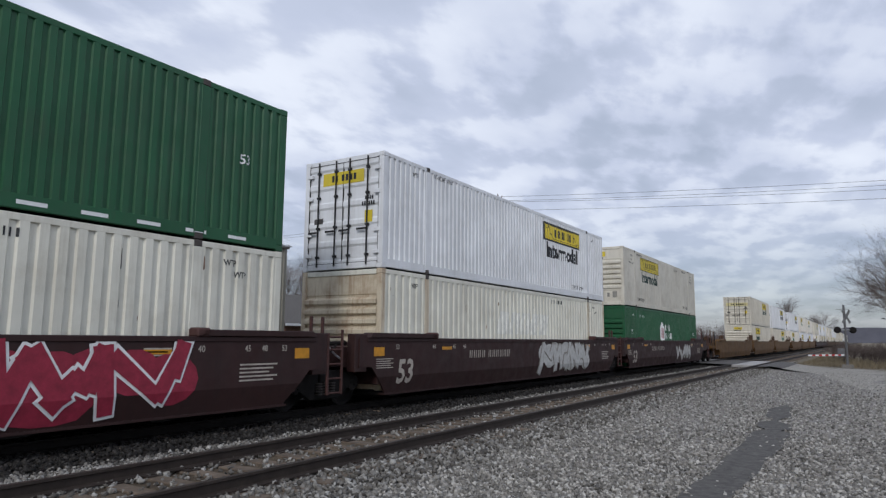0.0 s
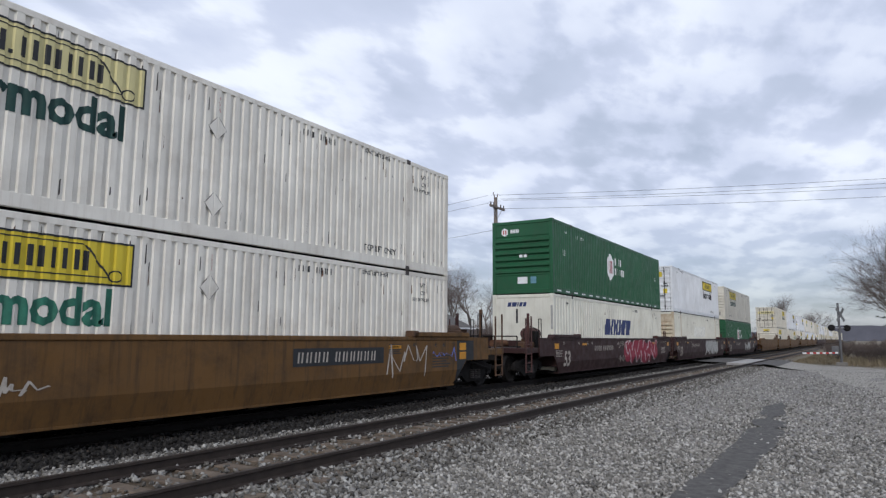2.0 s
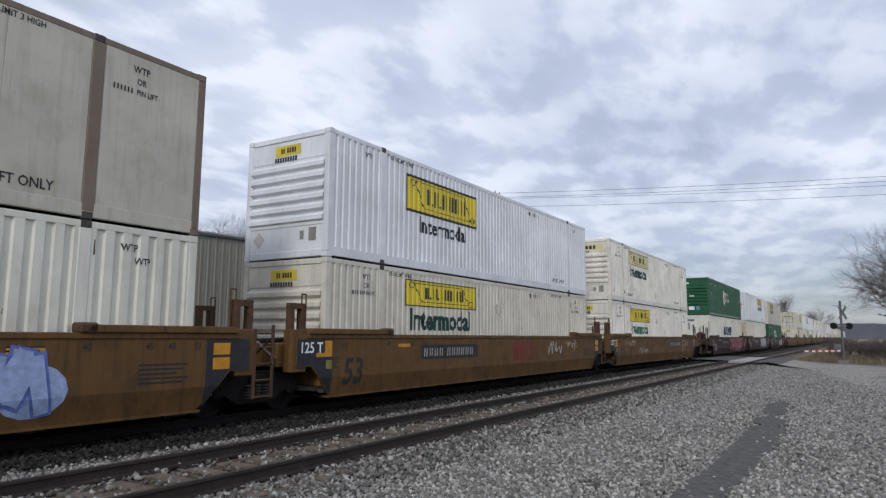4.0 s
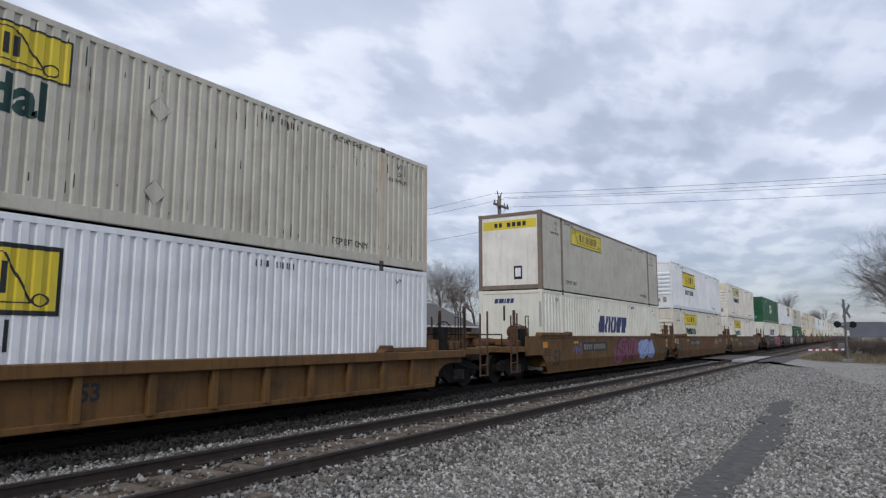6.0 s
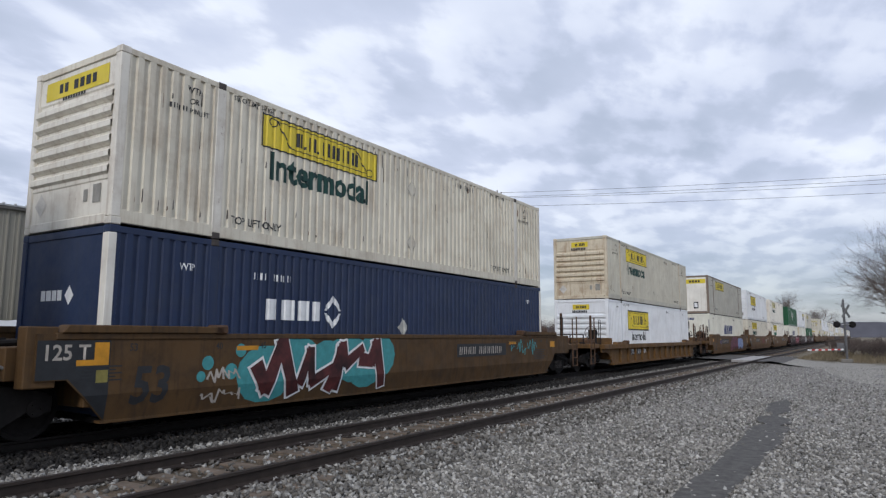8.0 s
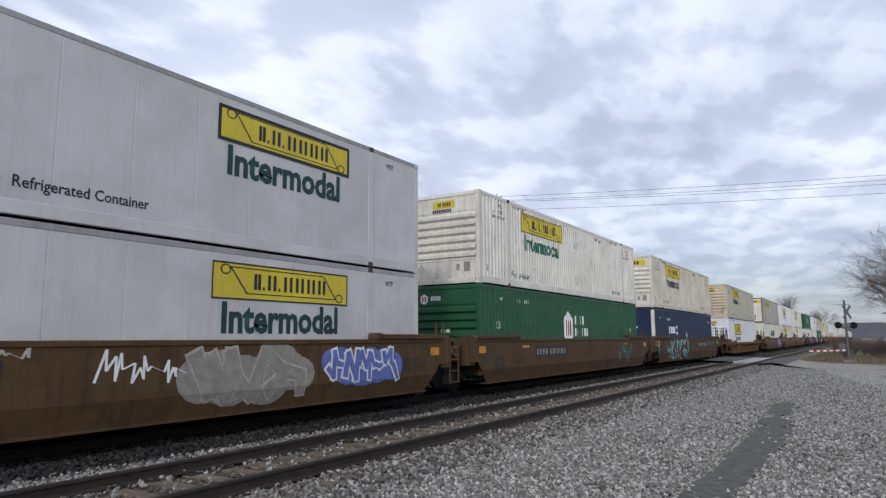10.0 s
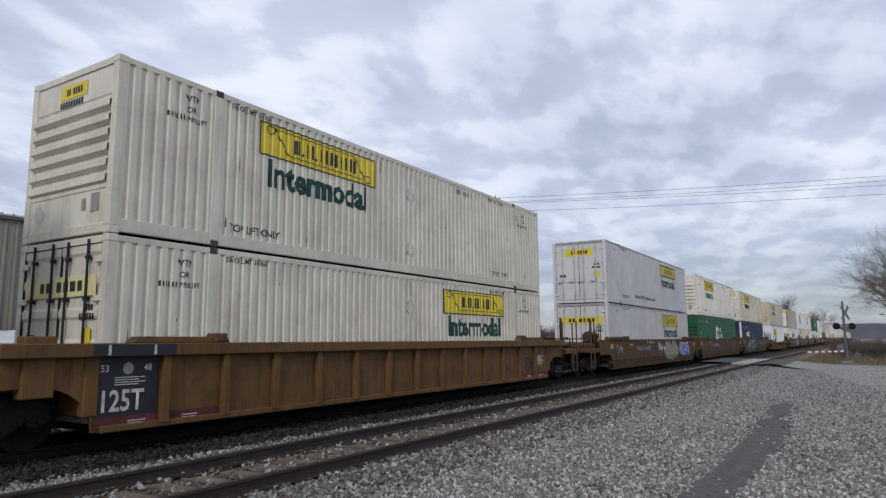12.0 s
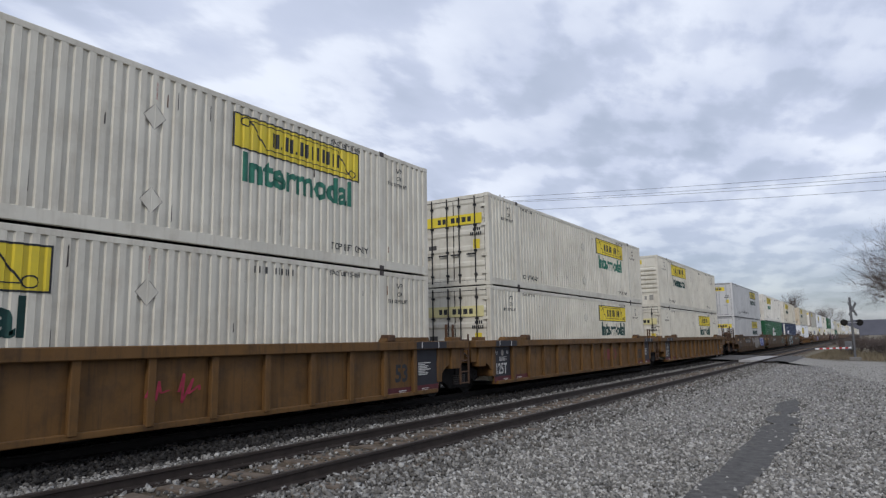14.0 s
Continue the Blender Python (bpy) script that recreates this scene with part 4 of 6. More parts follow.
RUSTY_CREAM = paint("rusty_ivory_paint", (0.60, 0.53, 0.40), (0.24, 0.12, 0.05), 0.8, 0.5, 0.6)
GREEN = paint("green_container_paint", (0.015, 0.094, 0.040), (0.05, 0.06, 0.04), 0.3, 0.04, 0.45)
NAVY = paint("navy_container_paint", (0.014, 0.028, 0.075), (0.04, 0.045, 0.055), 0.35, 0.05, 0.5)
AGED_POST = paint("worn_rusty_post_paint", (0.72, 0.69, 0.61), (0.22, 0.13, 0.07), 0.45, 0.8, 0.55)
GREY_TRIM = paint("scuffed_grey_trim", (0.33, 0.33, 0.325), (0.14, 0.12, 0.10), 0.5, 0.15, 0.5)
BROWN_TRIM = paint("brown_stained_trim", (0.20, 0.155, 0.12), (0.09, 0.06, 0.04), 0.5, 0.3, 0.6)

SLOT = {}
MOVERS, WHEELS = [], []


def run(t):
    return 15.087 * t + 0.0281 * t * t


def name_sign_end(c, rear, z=2.42, w=1.05, pale=False, x=0.0):
    """Small yellow name panel on the rear end."""
    h = 0.24 if rear != "wide" else 0.33
    end_mark("sign_panel", rect(bmesh.new(), -w / 2, w / 2, 0, h), PALE_YELLOW if pale else YELLOW, c, x - 0.004, 0, z)
    k = w / 1.05
    bm = letter_bars([0.06, 0.06, -0.04, 0.07, 0.07, 0.075, 0.065], h * 0.5, 0.03)
    for v in bm.verts:
        v.co.x = (v.co.x - 0.29) * k
    end_mark("sign_motif", bm, INK, c, x - 0.008, 0, z + h * 0.25)


def small_marks(c, pitch, ink=INK, lift_words=True, x_id=2.25, with_id=True):
    if with_id:
        mark("serial_mark", "id_bars", lambda: letter_bars([0.028] * 4 + [-0.08] + [0.028] * 6, 0.13, 0.062), ink, c, pitch, 10.3, 2.55, 0.006)
    for x in (1.25, 14.75):
        words("WTP", 0.17, ink, c, pitch, x, 2.50, 0.8)
        if lift_words:
            words("OR", 0.15, ink, c, pitch, x + 0.07, 2.31, 0.8)
            mark("serial_mark", "maker_bars", lambda: letter_bars([0.025] * 6, 0.09, 0.035), ink, c, pitch, x - 0.32, 2.14, 0.006)
            words("PIN LIFT", 0.13, ink, c, pitch, x + 0.08, 2.14, 0.8)
    if lift_words:
        for x in (x_id, 12.35):
            words("STACK LIMIT 3 HIGH", 0.13, ink, c, pitch, x, 2.665, 0.85)
            words("TOP LIFT ONLY", 0.21, ink, c, pitch, x + 0.05, 0.33, 0.85)


def freight_marks(c, pitch, where, border, colour, inter, big=False):
    """Name sign and the word under it, in the rear or the forward half."""
    x = 2.95 if where == "rear" else 9.70
    if big:
        big_sign(c, pitch, x, 1.50, 3.75, 0.98, border, colour)
        words("Intermodal", 0.60, inter, c, pitch, x + 0.60, 1.02, 0.95, 0.02)
    else:
        big_sign(c, pitch, x, 1.96, 3.65, 0.68, border, colour)
        if inter:
            words("Intermodal", 0.765, inter, c, pitch, x + 0.21, 1.37, 0.93, 0.034)


def make_box(kind, group, far=False):
    """The kinds of containers in the train; the rear end faces the camera."""
    if kind == "hub":
        c = container(GREEN, 0.213, "nose", "dark green corrugated container with white hexagon sign", group)
        bm = lambda: flat(bmesh.new(), [(0.6 + 0.56 * math.sin(i * math.tau / 6), 0.65 + 0.66 * math.cos(i * math.tau / 6)) for i in range(6)])
        mark("sign_panel", "hex", bm, WHITE_INK, c, 0.213, 6.42, 0.98, 0.004, "white hexagon")

        def hbars():
            b = bmesh.new()
            for x in (0.34, 0.54, 0.74):
                rect(b, x, x + 0.12, 0.36, 0.94)
            return b
        mark("sign_motif", "hexbars", hbars, plain("dull_red_paint", (0.30, 0.03, 0.05), 0.6), c, 0.213, 6.42, 0.98, 0.008)
        mark("sign_mark", "hubtext", lambda: letter_bars([0.07, 0.07, -0.02, 0.05, 0.05, -0.02, 0.06, 0.06], 0.34, 0.075), WHITE_INK, c, 0.213, 7.75, 1.78, 0.006)
        mark("sign_mark", "hubtext2", lambda: letter_bars([0.07, 0.07, -0.02, 0.06, -0.02, 0.06, 0.06, -0.02, 0.06, 0.06, -0.02, 0.06], 0.32, 0.07), WHITE_INK, c, 0.213, 7.75, 1.32, 0.006)
        words("53", 0.3, WHITE_INK, c, 0.213, 1.0, 1.55)
        words("WTP", 0.14, WHITE_INK, c, 0.213, 1.3, 2.45, 0.8)
        words("53", 0.26, WHITE_INK, c, 0.213, 15.0, 1.55)
        mark("serial_mark", "id_bars", lambda: letter_bars([0.028] * 4 + [-0.08] + [0.028] * 6, 0.13, 0.062), WHITE_INK, c, 0.213, 2.5, 2.4, 0.006)
        mark("reflector_strip", "reflect", lambda: letter_bars([0.42] * 17, 0.06, 0.48), WHITE_INK, c, 0.0, 0.4, 0.10, 0.006, "white reflective dashes")
        hexa = flat(bmesh.new(), [(0.16 * math.sin(i * math.tau / 6), 0.17 * math.cos(i * math.tau / 6)) for i in range(6)])
        end_mark("sign_panel", hexa, WHITE_INK, c, 0.030, 0.75, 2.47)
        end_mark("sign_mark", letter_bars([0.07, 0.05, 0.05, 0.06, 0.05], 0.14, 0.02), WHITE_INK, c, 0.030, 0.5, 2.42)
        end_mark("sign_motif", letter_bars([0.05, 0.05], 0.16, 0.05), RED_INK, c, 0.026, 0.825, 2.39)
        end_mark("placard", rect(bmesh.new(), 0, 0.42, 0, 0.26), WHITE_INK, c, 0.030, 0.2, 0.40)
        end_mark("placard", rect(bmesh.new(), 0, 0.24, 0, 0.26), plain("blue_placard", (0.13, 0.28, 0.36), 0.6), c, 0.030, -0.35, 0.40)
        end_mark("serial_mark", letter_bars([0.14, 0.14], 0.17, 0.05), WHITE_INK, c, -0.018, 0.1, 1.36)
        end_mark("serial_mark", letter_bars([0.1] * 8, 0.05, 0.02), WHITE_INK, c, -0.018, 0.45, 1.62)
    elif kind in ("swift", "swift_faded"):
        fade = kind != "swift"
        c = container(SWIFT_WHITE, 0.27, "nose" if fade else "flat", "ivory corrugated container with " + ("rusted end and faded" if fade else "navy slanted") + " sign", group, post=RUSTY_CREAM if fade else SWIFT_WHITE)
        ink = plain("ghost_sign_paint", (0.72, 0.72, 0.66), 0.6) if fade else NAVY_INK
        mark("sign_mark", "swiftbars", lambda: letter_bars([0.72, 0.27, 0.27, 0.27, 0.3, 0.62, 0.7], 0.72, 0.12, 0.22), ink, c, 0.27, 5.95, 1.38, 0.005, "slanted letter-sized bars")
        small_marks(c, 0.27, INK, False)
        scuffs(c, 0.27, 22, 5)
        words("WTP", 0.16, INK, c, 0.27, 15.0, 2.3, 0.8)
        if not fade:
            end_mark("sign_mark", letter_bars([0.15, 0.2, 0.06, 0.13, 0.13], 0.17, 0.03, 0.04), NAVY_INK, c, 0.024, 0.65, 2.42)
            end_mark("sign_mark", letter_bars([0.08], 0.55, 0.03), INK, c, 0.024, 0.28, 1.78)
            end_mark("serial_mark", rect(bmesh.new(), 0, 0.09, 0, 0.9), plain("grey_lettering", (0.35, 0.35, 0.33), 0.6), c, -0.004, -HALF + 0.12, 1.55)
    elif kind == "umax":
        c = container(NAVY, 0.213, "flat", "navy blue corrugated container with white sign shapes", group, post=NAVY)
        mark("sign_mark", "umaxbars", lambda: letter_bars([0.26, 0.36, 0.3, 0.24], 0.40, 0.12), WHITE_INK, c, 0.213, 3.25, 1.50, 0.006)

        def diamond():
            b = bmesh.new()
            for k in range(4):
                a0, a1 = k * math.pi / 2, (k + 1) * math.pi / 2
                flat(b, [(r * math.cos(a) * 0.8, r * math.sin(a)) for r, a in ((0.36, a0 + 0.08), (0.36, a1 - 0.08), (0.22, a1 - 0.12), (0.22, a0 + 0.12))])
            return b
        mark("sign_motif", "diamond", diamond, WHITE_INK, c, 0.213, 5.15, 1.70, 0.006)
        mark("placard", "rhomb", lambda: flat(bmesh.new(), [(0, -0.24), (0.2, 0), (0, 0.24), (-0.2, 0)]), plain("grey_placard", (0.4, 0.4, 0.37), 0.7), c, 0.213, 7.75, 1.40, 0.006, "weathered grey diamond placard")
        mark("serial_mark", "id_bars", lambda: letter_bars([0.028] * 4 + [-0.08] + [0.028] * 6, 0.13, 0.062), WHITE_INK, c, 0.213, 2.9, 2.25, 0.006)
        words("WTP", 0.17, WHITE_INK, c, 0.213, 1.3, 2.3, 0.8)
        words("WTP", 0.17, WHITE_INK, c, 0.213, 14.9, 2.3, 0.8)
        end_mark("sign_mark", letter_bars([0.13, 0.15, 0.13, 0.13], 0.17, 0.03), WHITE_INK, c, 0.026, 0.6, 1.75)
        end_mark("sign_motif", flat(bmesh.new(), [(0, -0.16), (0.13, 0), (0, 0.16), (-0.13, 0)]), WHITE_INK, c, 0.026, -0.25, 1.83)
        for y in (-HALF - 0.0, ):
            put("white_post", shared("white_post", WHITE_AGED, lambda bm: rounded(box(bm, -0.006, 0.13, -HALF - 0.006, -HALF + 0.16, 0.12, CH - 0.12), 0.008)), c, label="white corner post cover")
            put("white_post", MESH[("white_post", WHITE_AGED.name)], c, (CL, 0, 0), (0, 0, math.pi))
            put("white_post", MESH[("white_post", WHITE_AGED.name)], c, (CL - 0.124, 0, 0))
    else:
        # name-panel containers: (paint, rib pitch, rear end, where, border, sign colour, word colour, large sign)
        P, pitch, rear, where, border, sc, wc, big, look_of = {
            "cream_rear": (CREAM, 0.213, "nose", "rear", False, YELLOW, DARK_GREEN, False, "cream corrugated"),
            "cream_worn": (CREAM_WORN, 0.213, "nose", "rear", False, YELLOW, DARK_GREEN, False, "rust-streaked cream corrugated"),
            "cream_pale": (WHITE_AGED, 0.213, "nose", "rear", False, PALE_YELLOW, DARK_GREEN, False, "aged white corrugated"),
            "cream_mint": (WHITE_AGED, 0.213, "nose", "rear", False, YELLOW, MINT, False, "aged white corrugated"),
            "beige_rear": (BEIGE, 0.213, "nose", "rear", False, YELLOW, DARK_GREEN, False, "stained beige corrugated"),
            "white_big": (WHITE, 0.213, "nose", "rear", True, YELLOW, INK, True, "bright white corrugated"),
            "white_fwd": (WHITE, 0.213, "ribbed doors", "fwd", True, YELLOW, INK, False, "white corrugated"),
            "smooth_fwd": (GREY_WHITE, 0.0, "doors", "fwd", True, YELLOW, DARK_GREEN, False, "smooth-sided white refrigerated"),
            "smooth_fwd_plain": (GREY_WHITE, 0.0, "doors", "fwd", False, YELLOW, DARK_GREEN, False, "smooth-sided white refrigerated"),
            "smooth_rear": (BEIGE, 0.0, "flat", "rear", False, YELLOW, None, False, "smooth-sided stained beige"),
            "smooth_cream": (CREAM, 0.0, "nose", "rear", False, YELLOW, DARK_GREEN, False, "smooth-sided cream"),
            "cream_doors": (CREAM, 0.213, "ribbed doors", "fwd", False, YELLOW, DARK_GREEN, False, "cream corrugated"),
            "cream_doors_mint": (CREAM, 0.213, "ribbed doors", "fwd", False, YELLOW, MINT, False, "cream corrugated"),
            "cream_fwd": (CREAM, 0.213, "nose", "fwd", False, YELLOW, MINT, False, "cream corrugated"),
        }[kind]
        trim = BROWN_TRIM if kind == "smooth_rear" else (GREY_TRIM if P is GREY_WHITE else None)
        c = container(P, pitch, rear, look_of + " container with yellow name panel", group, trim=trim, post=RUSTY_CREAM if kind == "beige_rear" else (AGED_POST if P in (WHITE_AGED, CREAM_WORN) else (None if P is GREY_WHITE else trim)), far=far)
        if P not in (WHITE, GREY_WHITE) and pitch and not far:
            scuffs(c, pitch, 46 if P in (WHITE_AGED, BEIGE, CREAM_WORN) else 12, 3 * len(kind))
            for z in (0.65, 2.06):
                mark("placard_rim", "rhomb3", lambda: flat(bmesh.new(), [(0, -0.235), (0.215, 0), (0, 0.235), (-0.215, 0)]), M_SCUFF, c, 0.0, 8.08, z, 0.004)
                mark("placard", "rhomb2", lambda: flat(bmesh.new(), [(0, -0.215), (0.195, 0), (0, 0.215), (-0.195, 0)]), P, c, 0.0, 8.08, z, 0.008, "bare painted diamond placard holder")
            mark("load_mark", "red_tick", lambda: rect(bmesh.new(), 0, 0.05, 0, 0.3), RED_INK, c, 0.0, 8.07, 2.36, 0.004, "red upright tick")
        freight_marks(c, pitch, where, border, sc, wc, big)
        if not far:
            small_marks(c, pitch, INK, P not in (WHITE, GREY_WHITE), with_id=where == "rear")
            if P in (WHITE, GREY_WHITE):
                words("STACK LIMIT 3 HIGH", 0.13, INK, c, pitch, 2.25, 2.665, 0.85)
                words("TOP LIFT ONLY", 0.21, INK, c, pitch, 12.4 if pitch else 2.3, 0.33, 0.85)
        if kind == "smooth_fwd":
            words('30 Pallets (48"X40")  Refrigerated Container', 0.24, INK, c, pitch, 4.4, 0.42, 0.92)
        if rear == "nose":
            if kind in ("cream_pale", "cream_worn"):
                name_sign_end(c, "wide", 2.34, 1.9, kind == "cream_pale", 0.03)
            else:
                name_sign_end(c, rear, 2.42, 0.8, False, 0.03)
            end_mark("serial_mark", letter_bars([0.06] * 9, 0.11, 0.02), INK, c, 0.030, 0.42, 2.28)
            end_mark("vent_plate", rect(bmesh.new(), 0, 0.12, 0, 0.2), plain("grey_plate", (0.3, 0.29, 0.26), 0.6, 0.3), c, 0.028, -0.45, 0.42)
            end_mark("placard", flat(bmesh.new(), [(0, -0.2), (0.19, 0), (0, 0.2), (-0.19, 0)]), plain("bare_placard", (0.52, 0.50, 0.46), 0.6), c, 0.028, 0.85, 0.48)
            end_mark("vent_plate", rect(bmesh.new(), 0, 0.22, 0, 0.3), plain("grey_plate", (0.3, 0.29, 0.26), 0.6, 0.3), c, 0.026, -0.72, 0.38)
        elif rear == "flat":
            name_sign_end(c, "wide", 2.28, 2.2, False, 0.028)
            end_mark("vent_plate", rect(bmesh.new(), 0, 0.34, 0, 0.5), INK, c, 0.024, -0.18, 0.38)
            end_mark("placard", rect(bmesh.new(), 0.06, 0.28, 0.1, 0.42), WHITE_INK, c, 0.018, -0.18, 0.38)
            end_mark("end_panel", rect(bmesh.new(), -1.14, 1.14, 0, 2.55), WHITE_AGED, c, 0.027, 0, 0.18)
        else:
            wide = kind in ("smooth_fwd_plain", "cream_doors", "cream_doors_mint")
            name_sign_end(c, "wide", 1.95 if wide else 2.20, 2.1 if wide else 1.35, kind == "cream_doors", 0.016)
            end_mark("placard", rect(bmesh.new(), 0, 0.24, 0, 0.3), YELLOW, c, 0.016, -0.72, 1.15)
            end_mark("vent_plate", rect(bmesh.new(), 0, 0.3, 0, 0.14), plain("dark_plate", (0.09, 0.085, 0.08), 0.6, 0.3), c, 0.016, 0.95, 1.22)
            end_mark("serial_mark", letter_bars([0.05] * 4, 0.1, 0.02), INK, c, 0.016, -0.72, 1.72)
            end_mark("serial_mark", letter_bars([0.05] * 6, 0.1, 0.02), INK, c, 0.016, -0.62, 1.58)
    return c


def stack(x, boxes, z0=0.285):
    for i, c in enumerate(boxes):
        SLOT[c.name] = (x, FAR_Y, z0 + i * (CH + 0.012))
        MOVERS.append((c, SLOT[c.name]))


# x of the rear end at the start, paint, style, coupled at rear, coupled at front, lower box, upper box
CARS = [
    (31.81, MAROON, "smooth", False, True, "hub", "smooth_cream", "well car painted dark maroon with silver graffiti"),
    (12.59, MAROON, "smooth", False, False, "swift_faded", "white_fwd", "well car painted dark maroon with silver graffiti"),
    (-6.80, MAROON, "smooth", True, False, "swift", "hub", "well car painted dark maroon with red and white graffiti"),
    (-30.61, TAN, "smooth", False, True, "cream_mint", "cream_pale", "ochre well car with white scrawls along its side"),
    (-50.07, TAN, "smooth", False, False, "cream_rear", "white_big", "ochre well car with a red sign and white scrawls"),
    (-69.52, TAN, "smooth", True, False, "swift", "smooth_rear", "ochre well car with dark pink and blue graffiti"),
    (-93.12, TAN, "single", True, True, "white_big", "beige_rear", "low ribbed ochre well car with short guides"),
    (-116.73, TAN_OLD, "smooth", False, True, "umax", "cream_worn", "ochre well car with teal, red and white graffiti"),
    (-136.25, TAN_OLD, "smooth", False, False, "hub", "cream_mint", "ochre well car with faint teal scrawl"),
    (-155.69, TAN_OLD, "smooth", True, False, "smooth_fwd_plain", "smooth_fwd", "ochre well car with white, grey and blue graffiti"),
    (-179.33, TAN, "ribbed", False, True, "cream_doors", "cream_rear", "ribbed ochre well car with dark stencilled end panel"),
    (-198.92, TAN, "ribbed", False, False, "cream_doors", "cream_doors_mint", "ribbed ochre well car with dark stencilled end panel"),
    (-218.45, TAN, "ribbed", False, False, "cream_rear", "cream_fwd", "ribbed ochre well car with faded red sign"),
]


def strokes(a, b):
    """Two thin uprights for each character of a number that is not written out."""
    bm = bmesh.new()
    x = 0.0
    for k in range(a + b):
        x += 0.14 if k == a else 0
        rect(bm, x, x + 0.045, 0, 0.21, 0.02)
        rect(bm, x + 0.105, x + 0.15, 0, 0.21, 0.02)
        x += 0.245
    return bm


def tag_shapes(w, h, n, seed):
    """Angular strokes of sprayed paint, not letters: bent bars, each on a wider outline bar."""
    r = random.Random(seed)
    fill, edge = bmesh.new(), bmesh.new()
    cell = w / n
    rim = 0.045

    def bar(bm, a, b, t, grow, depth):
        d = Vector((b[0] - a[0], 0, b[1] - a[1]))
        d.normalize()
        side = Vector((-d.z, 0, d.x)) * (t + grow)
        p, q = Vector((a[0], depth, a[1])) - d * (grow + t * 0.5), Vector((b[0], depth, b[1])) + d * (grow + t * 0.5)
        bm.faces.new([bm.verts.new((v.x, depth, min(max(v.z, 0.0), h))) for v in (p - side * 1.15, q - side * 0.85, q + side * 0.85, p + side * 1.15)])
    k = 0
    for i in range(n):
        x0 = cell * (i + 0.12)
        up = r.random() < 0.5
        steps = r.choice((4, 5, 5, 6))
        zig = []
        for f in range(steps):
            reach = r.uniform(0.76, 0.92) if (f % 2 == 0) == up else r.uniform(0.10, 0.30)
            if r.random() < 0.28:
                reach = r.uniform(0.4, 0.6)
            zig.append((x0 + cell * (0.95 * f / (steps - 1) - 0.06 + r.uniform(-0.22, 0.22)), h * reach))
        t = min(cell * 0.12, h * 0.12) * r.uniform(0.8, 1.3)
        for a, b in zip(zig, zig[1:]):
            bar(edge, a, b, t, rim, -0.0004 * k)
            bar(fill, a, b, t, 0.0, -0.0004 * k)
            k += 1
    return fill, edge


def scrawl(car, x, z, w, h, n, seed, mat):
    """A quick spray-can line that wanders up and down."""
    r = random.Random(seed)
    pts = []
    for i in range(n * 4 + 1):
        pts.append((w * i / (n * 4) + r.uniform(-0.32, 0.32) * w / n, h * (0.5 + (0.5 if i % 2 else -0.5) * r.uniform(-0.2, 1.0))))
    bm = bmesh.new()
    t = 0.022
    for k, (a, b) in enumerate(zip(pts, pts[1:])):
        f = flat(bm, [(a[0] - t, a[1]), (a[0] + t, a[1] - t * 0.4), (b[0] + t, b[1]), (b[0] - t, b[1] + t * 0.4)])
    for k, f in enumerate(bm.faces):
        for v in f.verts:
            v.co.y = -0.0003 * k
    side_mark("sprayed_scrawl", bm, mat, car, x, z, 0.004, "thin sprayed scrawl")


SILVER = plain("silver_spray_paint", (0.50, 0.50, 0.48), 0.55, 0.1, 0.2, 7, 0.05)
TEAL = plain("teal_spray_paint", (0.055, 0.27, 0.28), 0.6, 0, 0.2, 7, 0.05)
PINK = plain("dark_pink_spray_paint", (0.20, 0.06, 0.10), 0.6, 0, 0.3, 7, 0.05)
BLUE = plain("blue_spray_paint", (0.12, 0.16, 0.42), 0.6, 0, 0.3, 7, 0.05)
LIGHT_BLUE = plain("pale_blue_spray_paint", (0.30, 0.38, 0.60), 0.6, 0, 0.3, 7, 0.05)
FAINT = plain("faint_white_spray_paint", (0.42, 0.38, 0.33), 0.7, 0, 0.3, 7, 0.05)
GREY_SPRAY = plain("grey_spray_paint", (0.27, 0.25, 0.22), 0.7, 0, 0.25, 7, 0.05)
CRIMSON = plain("crimson_spray_paint", (0.27, 0.02, 0.045), 0.6, 0, 0.25, 7, 0.05)


def graffiti(car, x, z, w, h, n, seed, fill, edge, base=None):
    if base:
        bm = bmesh.new()
        r = random.Random(seed + 50)
        for k in range(9):
            cx, cz, rr = w * (k + 0.5) / 9, h * r.uniform(0.35, 0.65), h * r.uniform(0.26, 0.46)
            flat(bm, [(cx + 1.3 * rr * math.cos(i * math.tau / 14), min(max(cz + rr * math.sin(i * math.tau / 14), 0.0), h)) for i in range(14)])
        for k, f in enumerate(bm.faces):
            for v in f.verts:
                v.co.y = -0.0006 * k
        side_mark("sprayed_ground", bm, base, car, x, z, 0.0015, "sprayed colour field", "stuff")
    if edge in (TAN, TAN_OLD, MAROON):
        scrawl(car, x, z, w, h, n, seed, fill)
        return
    f, e = tag_shapes(w, h, n, seed)
    side_mark("sprayed_outline", e, edge, car, x, z, 0.008, "sprayed outline shapes", "stuff")
    side_mark("sprayed_fill", f, fill, car, x, z, 0.0185, "sprayed angular shapes", "stuff")


